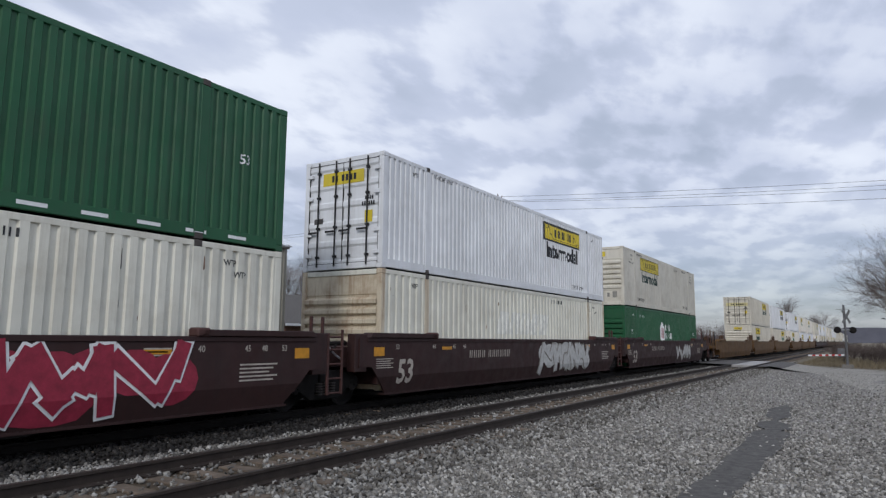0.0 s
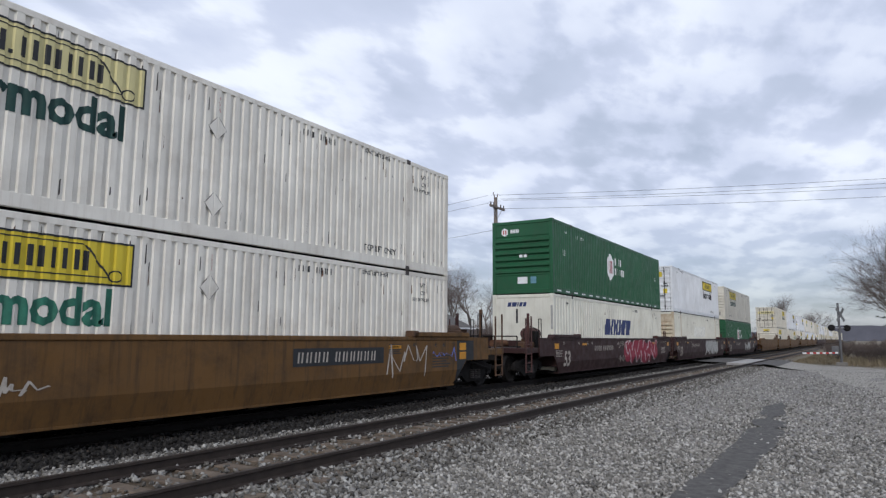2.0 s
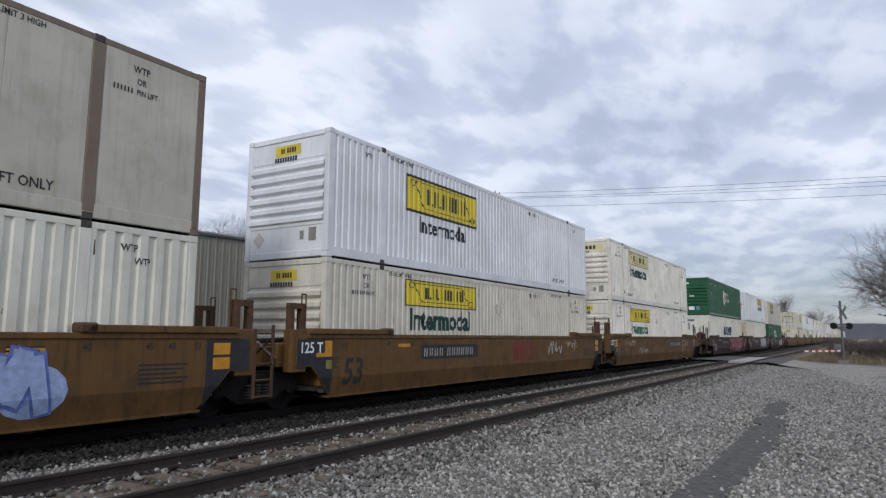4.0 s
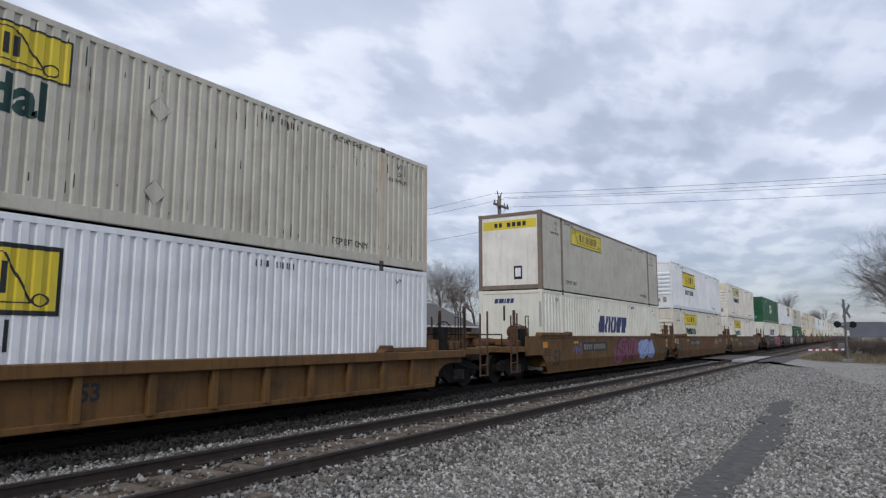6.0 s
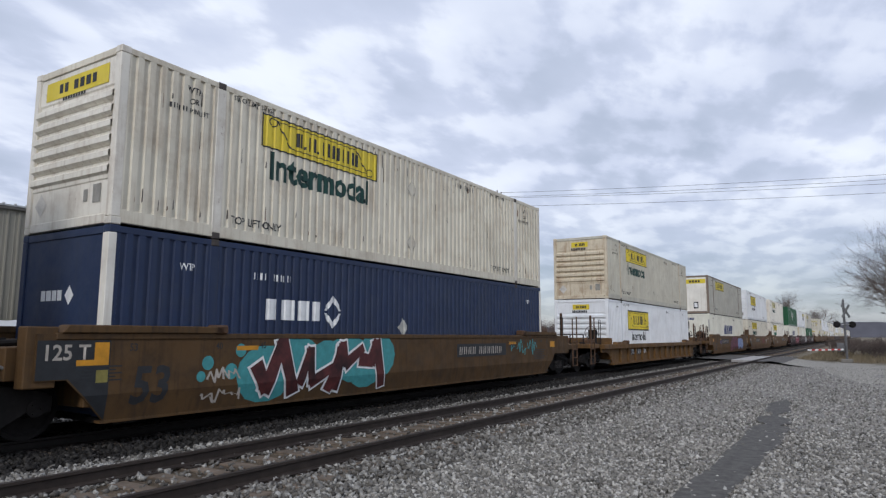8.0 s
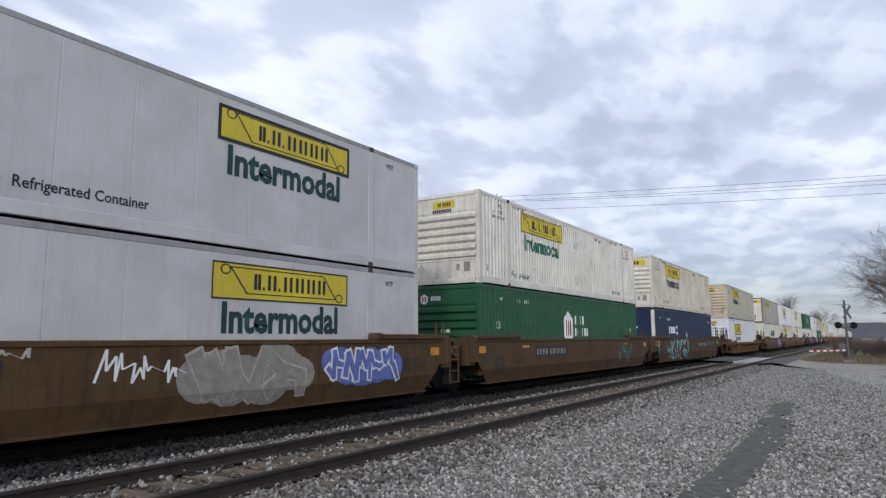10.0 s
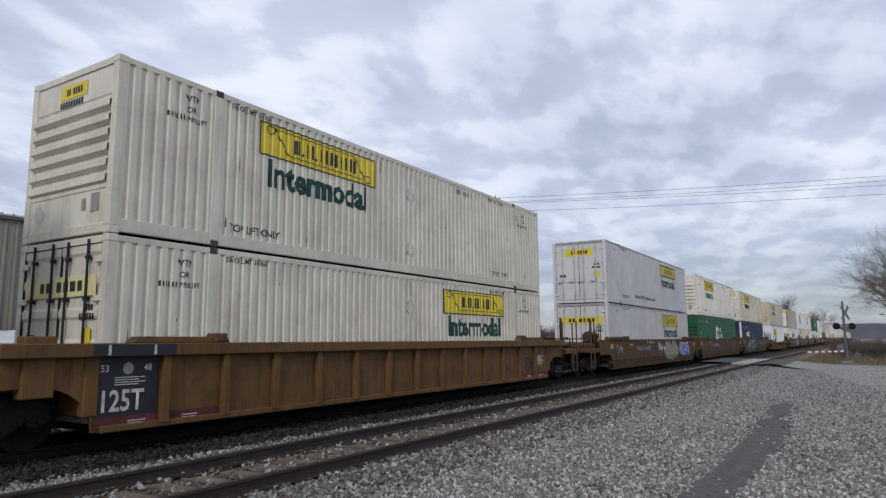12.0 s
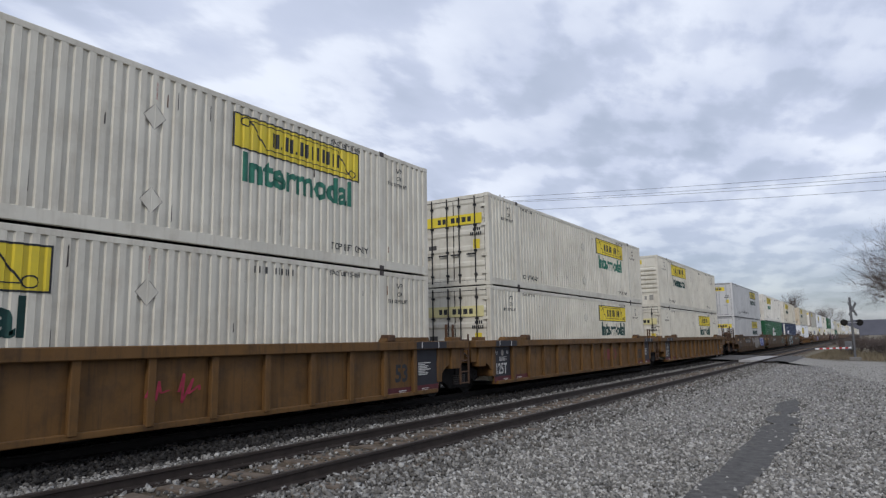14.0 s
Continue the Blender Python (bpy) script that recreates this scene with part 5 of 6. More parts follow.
def car_marks(i, car, mat, style):
    light = FAINT if mat is MAROON else INK
    if style == "smooth":
        b = text_bm("53", 0.78, 0.88, 0.025)
        for v in b.verts:
            v.co.x += 0.14 * v.co.z
        side_mark("lettering", b, light, car, 0.33, 0.46, 0.004)
        xn = 9.95 if i in (3, 7) else 3.35
        if mat is MAROON:
            side_mark("number_mark", strokes(4, 6), FAINT, car, 3.8, 0.98, 0.006)
        else:
            side_mark("number_panel", rect(bmesh.new(), 0, 2.95, 0, 0.36), INK, car, xn, 0.90, 0.004, "dark number panel")
            side_mark("number_mark", strokes(4, 6), FAINT, car, xn + 0.12, 0.97, 0.007)
        amber = plain("amber_reflector", (0.55, 0.25, 0.015), 0.4)
        for x in ((2.35, 13.1) if i in (3, 4, 7) else (-0.55, 2.35, 13.1)) + (() if i in (3, 4, 5) else (16.35,)):
            inner = 0 < x < 15
            side_mark("reflector", rect(bmesh.new(), x, x + (0.5 if inner else 0.4), 1.22 if inner else 1.10, 1.30 if inner else 1.30), amber, car, 0, 0, 0.004, "amber reflector patch")
        if i in (3, 4, 5):
            black = flat(bmesh.new(), [(CL + 0.10, 0.26), (CL + 0.36, 0.625), (CL + 0.60, 0.87), (CL + 1.04, 0.87), (CL + 1.04, 1.41), (CL + 0.10, 1.41)])
            side_mark("end_panel", black, INK, car, 0, 0, 0.003, "black painted end panel")
            for z in (0.90, 1.15):
                side_mark("reflector", rect(bmesh.new(), CL + 0.24, CL + 0.60, z, z + 0.20), amber, car, 0, 0, 0.006, "amber reflector patch")
        if i in (3, 4, 7):
            black = flat(bmesh.new(), [(0.0, 1.41), (-1.04, 1.41), (-1.04, 0.87), (-0.60, 0.87), (-0.36, 0.625), (-0.01, 0.26), (0.0, 0.26)])
            side_mark("end_panel", black, INK, car, 0, 0, 0.003, "black painted end panel")
            side_mark("reflector", rect(bmesh.new(), -0.24, -0.02, 1.05, 1.38), amber, car, 0, 0, 0.006, "amber reflector patch")
            side_mark("reflector", rect(bmesh.new(), -0.50, -0.24, 1.05, 1.13), amber, car, 0, 0, 0.006, "amber reflector patch")
            side_mark("placard", rect(bmesh.new(), -0.20, -0.02, 0.80, 0.98), plain("olive_plate", (0.22, 0.19, 0.05), 0.6), car, 0, 0, 0.006, "olive plate")
            side_mark("lettering", text_bm("125 T", 0.30, 0.95, 0.02), FAINT if i == 7 else WHITE_INK, car, -0.98, 1.14, 0.006)
        for x, s in ((1.9, "40"), (2.9, "45"), (3.45, "48"), (0.3, "53"), (14.1, "40"), (15.1, "45"), (15.5, "48"), (16.0, "53")):
            side_mark("lettering", text_bm(s, 0.16, 0.9), light, car, x, 1.25, 0.004)
        bm = bmesh.new()
        for j in range(5):
            rect(bm, 15.0, 15.9 - 0.1 * (j % 3), 1.0 - j * 0.07, 1.03 - j * 0.07)
            rect(bm, 13.1, 13.6 - 0.07 * (j % 2), 1.3 - j * 0.05, 1.325 - j * 0.05)
            rect(bm, -0.45, 0.2 - 0.1 * (j % 2), 1.02 - j * 0.05, 1.04 - j * 0.05)
        side_mark("stencil", bm, light, car, 0, 0, 0.004, kind="stuff")
    else:
        top = 1.5 if style == "ribbed" else 1.12
        off = -0.085
        side_mark("lettering", text_bm("53", 0.36 if style == "single" else 0.56, 0.95, 0.03), INK, car, 6.95 if style == "single" else 14.45, 0.56, off)
        if style == "single":
            side_mark("number_panel", rect(bmesh.new(), 0, 2.2, 0, 0.26), INK, car, 2.75, 0.60, off, "dark number panel")
            side_mark("number_mark", strokes(4, 6), WHITE_INK, car, 2.83, 0.64, off + 0.004)
        else:
            panel = plain("navy_stencil_panel", (0.018, 0.018, 0.024), 0.6)
            band = plain("dark_red_band", (0.085, 0.018, 0.022), 0.7, 0, 0.4, 4)
            pale = plain("worn_white_stencil", (0.50, 0.49, 0.46), 0.7, 0, 0.3, 8)
            for x0 in ((-0.16,) if i == 10 else (-0.16, CL - 0.89)):
                side_mark("end_panel", rect(bmesh.new(), 0, 1.05, 0.0, 1.05), panel, car, x0, 0.25, off, "dark stencil panel")
                side_mark("chord_panel", rect(bmesh.new(), -0.12, 1.25, 0, 0.17), panel, car, x0, 1.315, 0.063, "dark painted stretch of the chord")
                for dx in (0.1, 0.85):
                    side_mark("tick", rect(bmesh.new(), dx, dx + 0.045, 0, 0.15), pale, car, x0, 1.325, 0.066, "white tick")
            for x0 in (-0.16, CL - 2.1):
                side_mark("floor_band", rect(bmesh.new(), 0, 2.26, 0, 0.17), band, car, x0, 0.25, off + 0.004, "dark red warning band")
                for dx in (0.55, 1.5):
                    side_mark("stencil", letter_bars([0.30, -0.02], 0.018, 0.0), pale, car, x0 + dx, 0.33, off + 0.008)
                    side_mark("stencil", letter_bars([0.26, -0.02], 0.018, 0.0), pale, car, x0 + dx, 0.29, off + 0.008)
            side_mark("lettering", text_bm("125T", 0.44, 0.80, 0.02), pale, car, -0.10, 0.50, off + 0.008)
            for x, w in ((-0.08, "53"), (0.62, "48")):
                side_mark("lettering", text_bm(w, 0.14), pale, car, x, 1.08, off + 0.008)
            side_mark("roundel", flat(bmesh.new(), [(0.36 + 0.09 * math.cos(k * math.tau / 14), 1.12 + 0.09 * math.sin(k * math.tau / 14)) for k in range(14)]), GREY_SPRAY, car, 0, 0, off + 0.008, "small grey roundel")
            bm = bmesh.new()
            for j in range(4):
                rect(bm, 0.15, 0.65 - 0.1 * (j % 2), 0.98 - j * 0.035, 0.995 - j * 0.035)
                rect(bm, CL - 0.75, CL - 0.2 - 0.1 * (j % 2), 0.95 - j * 0.08, 0.975 - j * 0.08)
                rect(bm, CL - 0.75, CL - 0.45 + 0.1 * (j % 2), 0.91 - j * 0.08, 0.935 - j * 0.08)
            side_mark("stencil", bm, pale, car, 0, 0, off + 0.008, kind="stuff")
            if i == 10:
                side_mark("placard", rect(bmesh.new(), 0, 0.5, 0, 0.3), INK, car, CL - 1.2, 0.55, off, "black data placard")
    if i == 0:
        graffiti(car, 9.2, 0.3, 3.6, 1.0, 4, 1, SILVER, GREY_SPRAY)
    elif i == 1:
        graffiti(car, 8.7, 0.27, 4.6, 1.18, 5, 2, SILVER, GREY_SPRAY, SILVER)
    elif i == 2:
        graffiti(car, 8.3, 0.27, 5.6, 1.2, 5, 3, CRIMSON, WHITE_INK, CRIMSON)
        graffiti(car, 7.0, 1.0, 1.2, 0.4, 4, 31, FAINT, MAROON)
        graffiti(car, 7.3, 0.35, 1.0, 0.4, 3, 32, FAINT, MAROON)
    elif i == 3:
        graffiti(car, 3.4, 0.62, 1.9, 0.36, 7, 4, FAINT, TAN)
        graffiti(car, 13.0, 0.5, 1.7, 0.85, 4, 5, FAINT, TAN)
        graffiti(car, 1.2, 1.0, 1.6, 0.4, 5, 51, GREY_SPRAY, TAN)
        graffiti(car, 14.9, 0.85, 1.2, 0.4, 3, 52, BLUE, TAN)
    elif i == 4:
        bm = letter_bars([0.42, 0.42], 0.58, 0.12)
        for k in range(2):
            flat(bm, [(1.15 + 0.3 * k, 0), (1.33 + 0.3 * k, 0), (1.55 + 0.3 * k, 0.29), (1.33 + 0.3 * k, 0.58), (1.15 + 0.3 * k, 0.58), (1.37 + 0.3 * k, 0.29)])
        side_mark("sign_motif", bm, plain("worn_red_sign", (0.17, 0.025, 0.022), 0.7, 0, 0.35, 5), car, 8.6, 0.72, 0.005, "faded red sign shapes")
        graffiti(car, 11.4, 0.78, 1.3, 0.62, 3, 6, SILVER, TAN)
        graffiti(car, 13.2, 1.0, 1.0, 0.4, 3, 61, FAINT, TAN)
    elif i == 5:
        graffiti(car, 7.6, 0.28, 2.9, 1.15, 5, 7, PINK, INK, PINK)
        graffiti(car, 11.2, 0.35, 2.4, 1.0, 3, 8, LIGHT_BLUE, BLUE, LIGHT_BLUE)
        graffiti(car, 2.3, 0.75, 0.9, 0.5, 3, 81, BLUE, TAN)
    elif i == 7:
        graffiti(car, 2.85, 0.27, 3.75, 1.2, 4, 9, plain("black_red_spray", (0.075, 0.016, 0.016), 0.6, 0, 0.85, 2.2, 0.05), WHITE_INK, TEAL)
        for cx, cz, rr in ((1.75, 1.02, 0.12), (1.62, 0.80, 0.09), (2.25, 0.86, 0.14), (2.45, 1.22, 0.12), (2.75, 0.80, 0.28)):
            side_mark("sprayed_dot", flat(bmesh.new(), [(cx + rr * math.cos(q * math.tau / 18), cz + rr * math.sin(q * math.tau / 18)) for q in range(18)]), TEAL, car, 0, 0, 0.002, "sprayed teal dot")
        scrawl(car, 1.75, 0.68, 0.65, 0.26, 3, 92, FAINT)
        scrawl(car, 1.65, 0.34, 0.85, 0.26, 4, 94, FAINT)
        graffiti(car, 13.2, 0.85, 1.9, 0.55, 6, 93, TEAL, TAN_OLD)
    elif i == 8:
        graffiti(car, 12.2, 0.4, 2.2, 0.95, 5, 10, TEAL, TAN_OLD)
    elif i == 9:
        graffiti(car, 9.3, 0.3, 2.5, 1.15, 3, 11, GREY_SPRAY, FAINT, GREY_SPRAY)
        graffiti(car, 12.5, 0.5, 2.3, 0.9, 5, 12, BLUE, WHITE_INK, BLUE)
        graffiti(car, 5.3, 1.3 - 0.05, 1.3, 0.22, 5, 13, FAINT, TAN_OLD)
        graffiti(car, 7.6, 0.8, 1.4, 0.6, 5, 14, WHITE_INK, TAN_OLD)
        graffiti(car, 0.2, 0.9, 0.9, 0.5, 4, 15, FAINT, TAN_OLD)
    elif i == 11:
        bm = letter_bars([0.34, 0.34], 0.45, 0.3)
        flat(bm, [(1.5, 0), (1.66, 0), (1.9, 0.22), (1.66, 0.45), (1.5, 0.45), (1.74, 0.22)])
        side_mark("sign_motif", bm, plain("faded_red_sign", (0.16, 0.035, 0.03), 0.7), car, 9.3, 0.6, -0.085, "faded red sign shapes")
    elif i == 12:
        graffiti(car, 8.0, 0.55, 1.0, 0.5, 3, 16, CRIMSON, TAN)


def build_train():
    for i, (x, mat, style, rc, fc, lower, upper, label) in enumerate(CARS):
        car = well_car(mat, style, rc, fc, label, "well cars of the freight train", WHEELS)
        car_marks(i, car, mat, style)
        MOVERS.append((car, (x, FAR_Y, 0)))
        stack(x, [make_box(lower, "containers on the train"), make_box(upper, "containers on the train")], 0.285 if style != "single" else 0.27)
    # the head of the train, already far down the line
    rnd = random.Random(5)
    x, k = 55.4, 0
    far_wheels = []
    kinds = ["cream_doors", "cream_rear", "white_fwd", "smooth_cream", "cream_fwd", "cream_mint", "white_big"]
    while x < 520:
        for unit in range(3):
            empty = k == 0
            hue = TAN if k < 6 else (MAROON if k % 9 > 5 else TAN_OLD)
            car = well_car(hue, "smooth", unit == 0, unit == 2, ("dark maroon" if hue is MAROON else "ochre") + " steel well car, " + ("empty" if empty else "carrying two stacked containers"), "well cars of the freight train", far_wheels)
            MOVERS.append((car, (x, FAR_Y, 0)))
            if not empty:
                a, b = (("cream_rear", "cream_doors") if k == 1 else (rnd.choice(kinds), rnd.choice(kinds)))
                stack(x, [make_box(a, "containers on the train", True), make_box(b, "containers on the train", True)])
            x += 19.45
            k += 1
        x += 4.15


def motions():
    times = (0.0, 2.0, 4.0, 6.0, 8.0, 10.0, 12.0, 14.0)
    for ob, (x, y, z) in MOVERS:
        walk(ob, [(t, pose(x + run(t), y, z)) for t in times])
    steps = [i / FPS for i in range(0, int(14 * FPS) + 1)]
    for w, dx in WHEELS:
        walk(w, [(t, Matrix.Translation((dx, 0, WHEEL_R)) @ Matrix.Rotation(run(t) / WHEEL_R, 4, "Y")) for t in steps])

# ---------------------------------------------------------------- behind the train
M_SIDING = plain("tan_metal_siding", (0.215, 0.205, 0.17), 0.55, 0.1, 0.08, 0.8, 0.05)
M_ROOF_METAL = plain("pale_metal_roof", (0.40, 0.41, 0.41), 0.5, 0.2, 0.12, 1.5, 0.1)
M_WHITE_ROOF = plain("white_canopy_sheet", (0.60, 0.61, 0.62), 0.5, 0.0, 0.06, 2, 0.1)
M_SHINGLE = plain("grey_brown_shingle", (0.10, 0.092, 0.085), 0.9, 0, 0.3, 9, 0.6)
M_BRICK = plain("brown_brick", (0.13, 0.075, 0.055), 0.9, 0, 0.35, 12, 0.4)
M_BARK = plain("grey_bark", (0.115, 0.095, 0.085), 0.95, 0, 0.35, 6, 0.5)
M_TWIG = plain("bare_twigs", (0.115, 0.09, 0.078), 0.95, 0, 0.3, 4, 0.2)
M_POLE = plain("weathered_pole_wood", (0.20, 0.17, 0.145), 0.9, 0, 0.3, 5, 0.4)
M_WIRE = plain("dark_wire", (0.05, 0.05, 0.055), 0.6, 0.4, 0.1, 5, 0.0)
M_NEEDLE = plain("dark_evergreen_needles", (0.05, 0.062, 0.04), 0.9, 0, 0.4, 5, 0.2)
M_GRASS = plain("dry_grass", (0.19, 0.155, 0.10), 0.95, 0, 0.35, 3, 0.1)
M_GLASS = plain("dark_window_glass", (0.02, 0.023, 0.026), 0.08, 0, 0.2, 2, 0.0, 0.6)


def build_warehouse():
    w = tagged(new("warehouse"), "long tan metal warehouse with upright ribbed siding", "building")
    w.matrix_basis = Matrix.Translation((19.6, 20.0, -0.3)) @ Matrix.Rotation(radians(180 - 6), 4, "Z")
    H, L, W, P = 5.5, 36.6, 22.0, 0.915
    # local x runs along the wall away from the house, local -y is behind the wall

    def panel(bm):
        xs = []
        for k in range(3):
            a = k * P / 3
            xs += [(a, 0.0), (a + 0.10, 0.0), (a + 0.125, 0.035), (a + 0.165, 0.035), (a + 0.19, 0.0), (a + 0.24, 0.0), (a + 0.25, 0.008), (a + 0.27, 0.008), (a + 0.28, 0.0)]
        xs.append((P, 0.0))
        for (a, u), (b, v) in zip(xs, xs[1:]):
            bm.faces.new([bm.verts.new(p) for p in ((a, u, 0), (b, v, 0), (b, v, H), (a, u, H))])
        box(bm, 0, P, -0.08, -0.02, 0, H)
    pm = shared("wall_panel", M_SIDING, panel)
    for i in range(40):
        put("wall_panel", pm, w, (i * P, 0, 0))
    for x0, name in ((0.0, "end_wall"), (L - 0.1, "end_wall")):
        bm = bmesh.new()
        a = [(x0, -0.02, 0), (x0, -W, 0), (x0, -W, H), (x0, -W / 2, H + 1.1), (x0, -0.02, H)]
        va, vb = [bm.verts.new(p) for p in a], [bm.verts.new((p[0] + 0.1, p[1], p[2])) for p in a]
        bm.faces.new(va)
        bm.faces.new(vb[::-1])
        for k in range(5):
            bm.faces.new((va[k], vb[k], vb[(k + 1) % 5], va[(k + 1) % 5]))
        part(name, bm, M_SIDING, w)
    part("back_wall", box(bmesh.new(), 0.1, L - 0.1, -W - 0.1, -W, 0, H), M_SIDING, w)
    for s in (0, 1):
        bm = bmesh.new()
        y0, y1 = (0.12, -W / 2) if s == 0 else (-W - 0.12, -W / 2)
        pts = [(-0.15, y0, H + 0.02), (L + 0.15, y0, H + 0.02), (L + 0.15, y1, H + 1.14), (-0.15, y1, H + 1.14)]
        a, b = [bm.verts.new(p) for p in pts], [bm.verts.new((p[0], p[1], p[2] + 0.05)) for p in pts]
        bm.faces.new(a)
        bm.faces.new(b[::-1])
        for k in range(4):
            bm.faces.new((a[k], b[k], b[(k + 1) % 4], a[(k + 1) % 4]))
        if s == 0:
            for k in range(120):
                x = k * 0.305
                box(bm, x, x + 0.06, y0 - 0.03, y0 + 0.02, H + 0.06, H + 0.105)
        part("roof", bm, M_ROOF_METAL, w)
    part("eave_trim", rounded(box(bmesh.new(), -0.05, L + 0.05, 0.04, 0.11, H - 0.07, H + 0.02), 0.01), plain("dark_eave_trim", (0.10, 0.095, 0.085), 0.6), w)
    bm = bmesh.new()
    rod(bm, (11.3, -0.6, H), (11.3, -0.6, H + 0.75), 0.03, 6)
    rod(bm, (11.5, -0.6, H), (11.55, -0.6, H + 0.55), 0.025, 6)
    part("roof_vent_pipe", bm, M_GALV, w)
    c = tagged(new("canopy"), "low white sheet-metal canopy on posts beside the warehouse", "canopy")
    bm = bmesh.new()
    top, low = [], []
    for k in range(61):
        x, up = 2.0 + 9.2 * k / 60, 0.02 if k % 4 < 2 else 0.0
        top.append([bm.verts.new((x, 17.2, 1.52 + up)), bm.verts.new((x, 20.0, 1.86 + up))])
        low.append([bm.verts.new((x, 17.2, 1.49)), bm.verts.new((x, 20.0, 1.83))])
    for k in range(60):
        bm.faces.new((top[k][0], top[k + 1][0], top[k + 1][1], top[k][1]))
        bm.faces.new((low[k][0], low[k][1], low[k + 1][1], low[k + 1][0]))
        bm.faces.new((top[k][0], low[k][0], low[k + 1][0], top[k + 1][0]))
    part("sheet_roof", bm, M_WHITE_ROOF, c)
    for x in (2.3, 5.2, 8.1, 10.9):
        part("post", rod(bmesh.new(), (x, 17.3, ground_height(x, 17.3)), (x, 17.3, 1.52), 0.05, 8), M_GALV, c)
        part("post", rod(bmesh.new(), (x, 19.6, ground_height(x, 19.6)), (x, 19.6, 1.79), 0.05, 8), M_GALV, c)


def build_house(x, y, L, W, ridge, eave, gable_x, label):
    h = tagged(new("house"), label, "house")
    h.location = (x, y, -0.3)
    r, e = ridge + 0.3, eave + 0.3
    part("wall", box(bmesh.new(), 0, L, 0, 0.2, 0, e), M_BRICK, h)
    part("wall", box(bmesh.new(), 0, L, W - 0.2, W, 0, e), M_BRICK, h)
    for xx in (0, L - 0.2):
        bm = bmesh.new()
        pts = [(0.2, 0), (W - 0.2, 0), (W - 0.2, e), (W / 2, r - 0.1), (0.2, e)]
        a, b = [bm.verts.new((xx, q, z)) for q, z in pts], [bm.verts.new((xx + 0.2, q, z)) for q, z in pts]
        bm.faces.new(a)
        bm.faces.new(b[::-1])
        for k in range(5):
            bm.faces.new((a[k], b[k], b[(k + 1) % 5], a[(k + 1) % 5]))
        part("gable_wall", bm, M_BRICK, h)

    def plane(pts, name="roof", m=M_SHINGLE):
        bm = bmesh.new()
        a, b = [bm.verts.new(p) for p in pts], [bm.verts.new((p[0], p[1], p[2] + 0.12)) for p in pts]
        bm.faces.new(a)
        bm.faces.new(b[::-1])
        for k in range(len(pts)):
            bm.faces.new((a[k], b[k], b[(k + 1) % len(pts)], a[(k + 1) % len(pts)]))
        part(name, bm, m, h)
    o = 0.5
    plane([(-o, -o, e - 0.1), (L + o, -o, e - 0.1), (L + o, W / 2, r), (-o, W / 2, r)])
    plane([(-o, W + o, e - 0.1), (L + o, W + o, e - 0.1), (L + o, W / 2, r), (-o, W / 2, r)])
    # cross gable towards the tracks
    g, gw = gable_x, 3.4
    plane([(g - gw, -2.6, e - 0.1), (g, -2.6, r - 0.25), (g, W / 2 - 0.5, r - 0.25), (g - gw, 0.6, e - 0.1)])
    plane([(g + gw, -2.6, e - 0.1), (g, -2.6, r - 0.25), (g, W / 2 - 0.5, r - 0.25), (g + gw, 0.6, e - 0.1)])
    bm = bmesh.new()
    prism(bm, [(g - gw + 0.4, 0), (g + gw - 0.4, 0), (g + gw - 0.4, e), (g, r - 0.5), (g - gw + 0.4, e)], -2.2, -2.0)
    part("gable_wall", bm, M_BRICK, h)
    for dx in (-1.4, 1.0):
        wn = part("window", box(bmesh.new(), g + dx - 0.5, g + dx + 0.5, -2.23, -2.19, 0.9, 2.0), M_GLASS, h)
        part("window_frame", box(bmesh.new(), g + dx - 0.58, g + dx + 0.58, -2.26, -2.235, 1.98, 2.08), M_WHITE_ROOF, wn)
    part("gutter", box(bmesh.new(), -o, L + o, -o - 0.1, -o, e - 0.12, e + 0.02), M_WHITE_ROOF, h, "white gutter")
    part("chimney", rounded(box(bmesh.new(), L * 0.6, L * 0.6 + 0.5, W / 2 - 0.2, W / 2 + 0.3, r - 0.2, r + 0.35), 0.02), M_GALV, h)


def grow(rnd, bms, p, d, length, r, level, top):
    """Branching limbs of a leafless tree: tapered pieces that fork and bend upwards."""
    steps = 3
    for k in range(steps):
        q = p + d * (length / steps)
        r1 = r * (1 - 0.22)
        rod(bms[0 if level < 2 else 1], p, q, r, 6 if level < 1 else (4 if level < 3 else 3), r1)
        p, r = q, r1
        d = (d + Vector((rnd.uniform(-0.22, 0.22), rnd.uniform(-0.22, 0.22), rnd.uniform(-0.05, 0.14)))).normalized()
        if level < top and (k > 0 or level > 0):
            for j in range(1 if level == 0 and k == 1 else rnd.choice((1, 2))):
                a = rnd.uniform(0, math.tau)
                side = (d.orthogonal().normalized() * math.cos(a) + d.cross(d.orthogonal().normalized()) * math.sin(a))
                grow(rnd, bms, p, (d * rnd.uniform(0.6, 1.0) + side * rnd.uniform(0.5, 0.95)).normalized(), length * rnd.uniform(0.55, 0.78), r * 0.62, level + 1, top)
    if level < top:
        for j in range(2):
            a = rnd.uniform(0, math.tau)
            side = d.orthogonal().normalized() * math.cos(a) + d.cross(d.orthogonal().normalized()) * math.sin(a)
            grow(rnd, bms, p, (d + side * rnd.uniform(0.25, 0.6)).normalized(), length * rnd.uniform(0.55, 0.75), r * 0.8, level + 1, top)


TREES = []


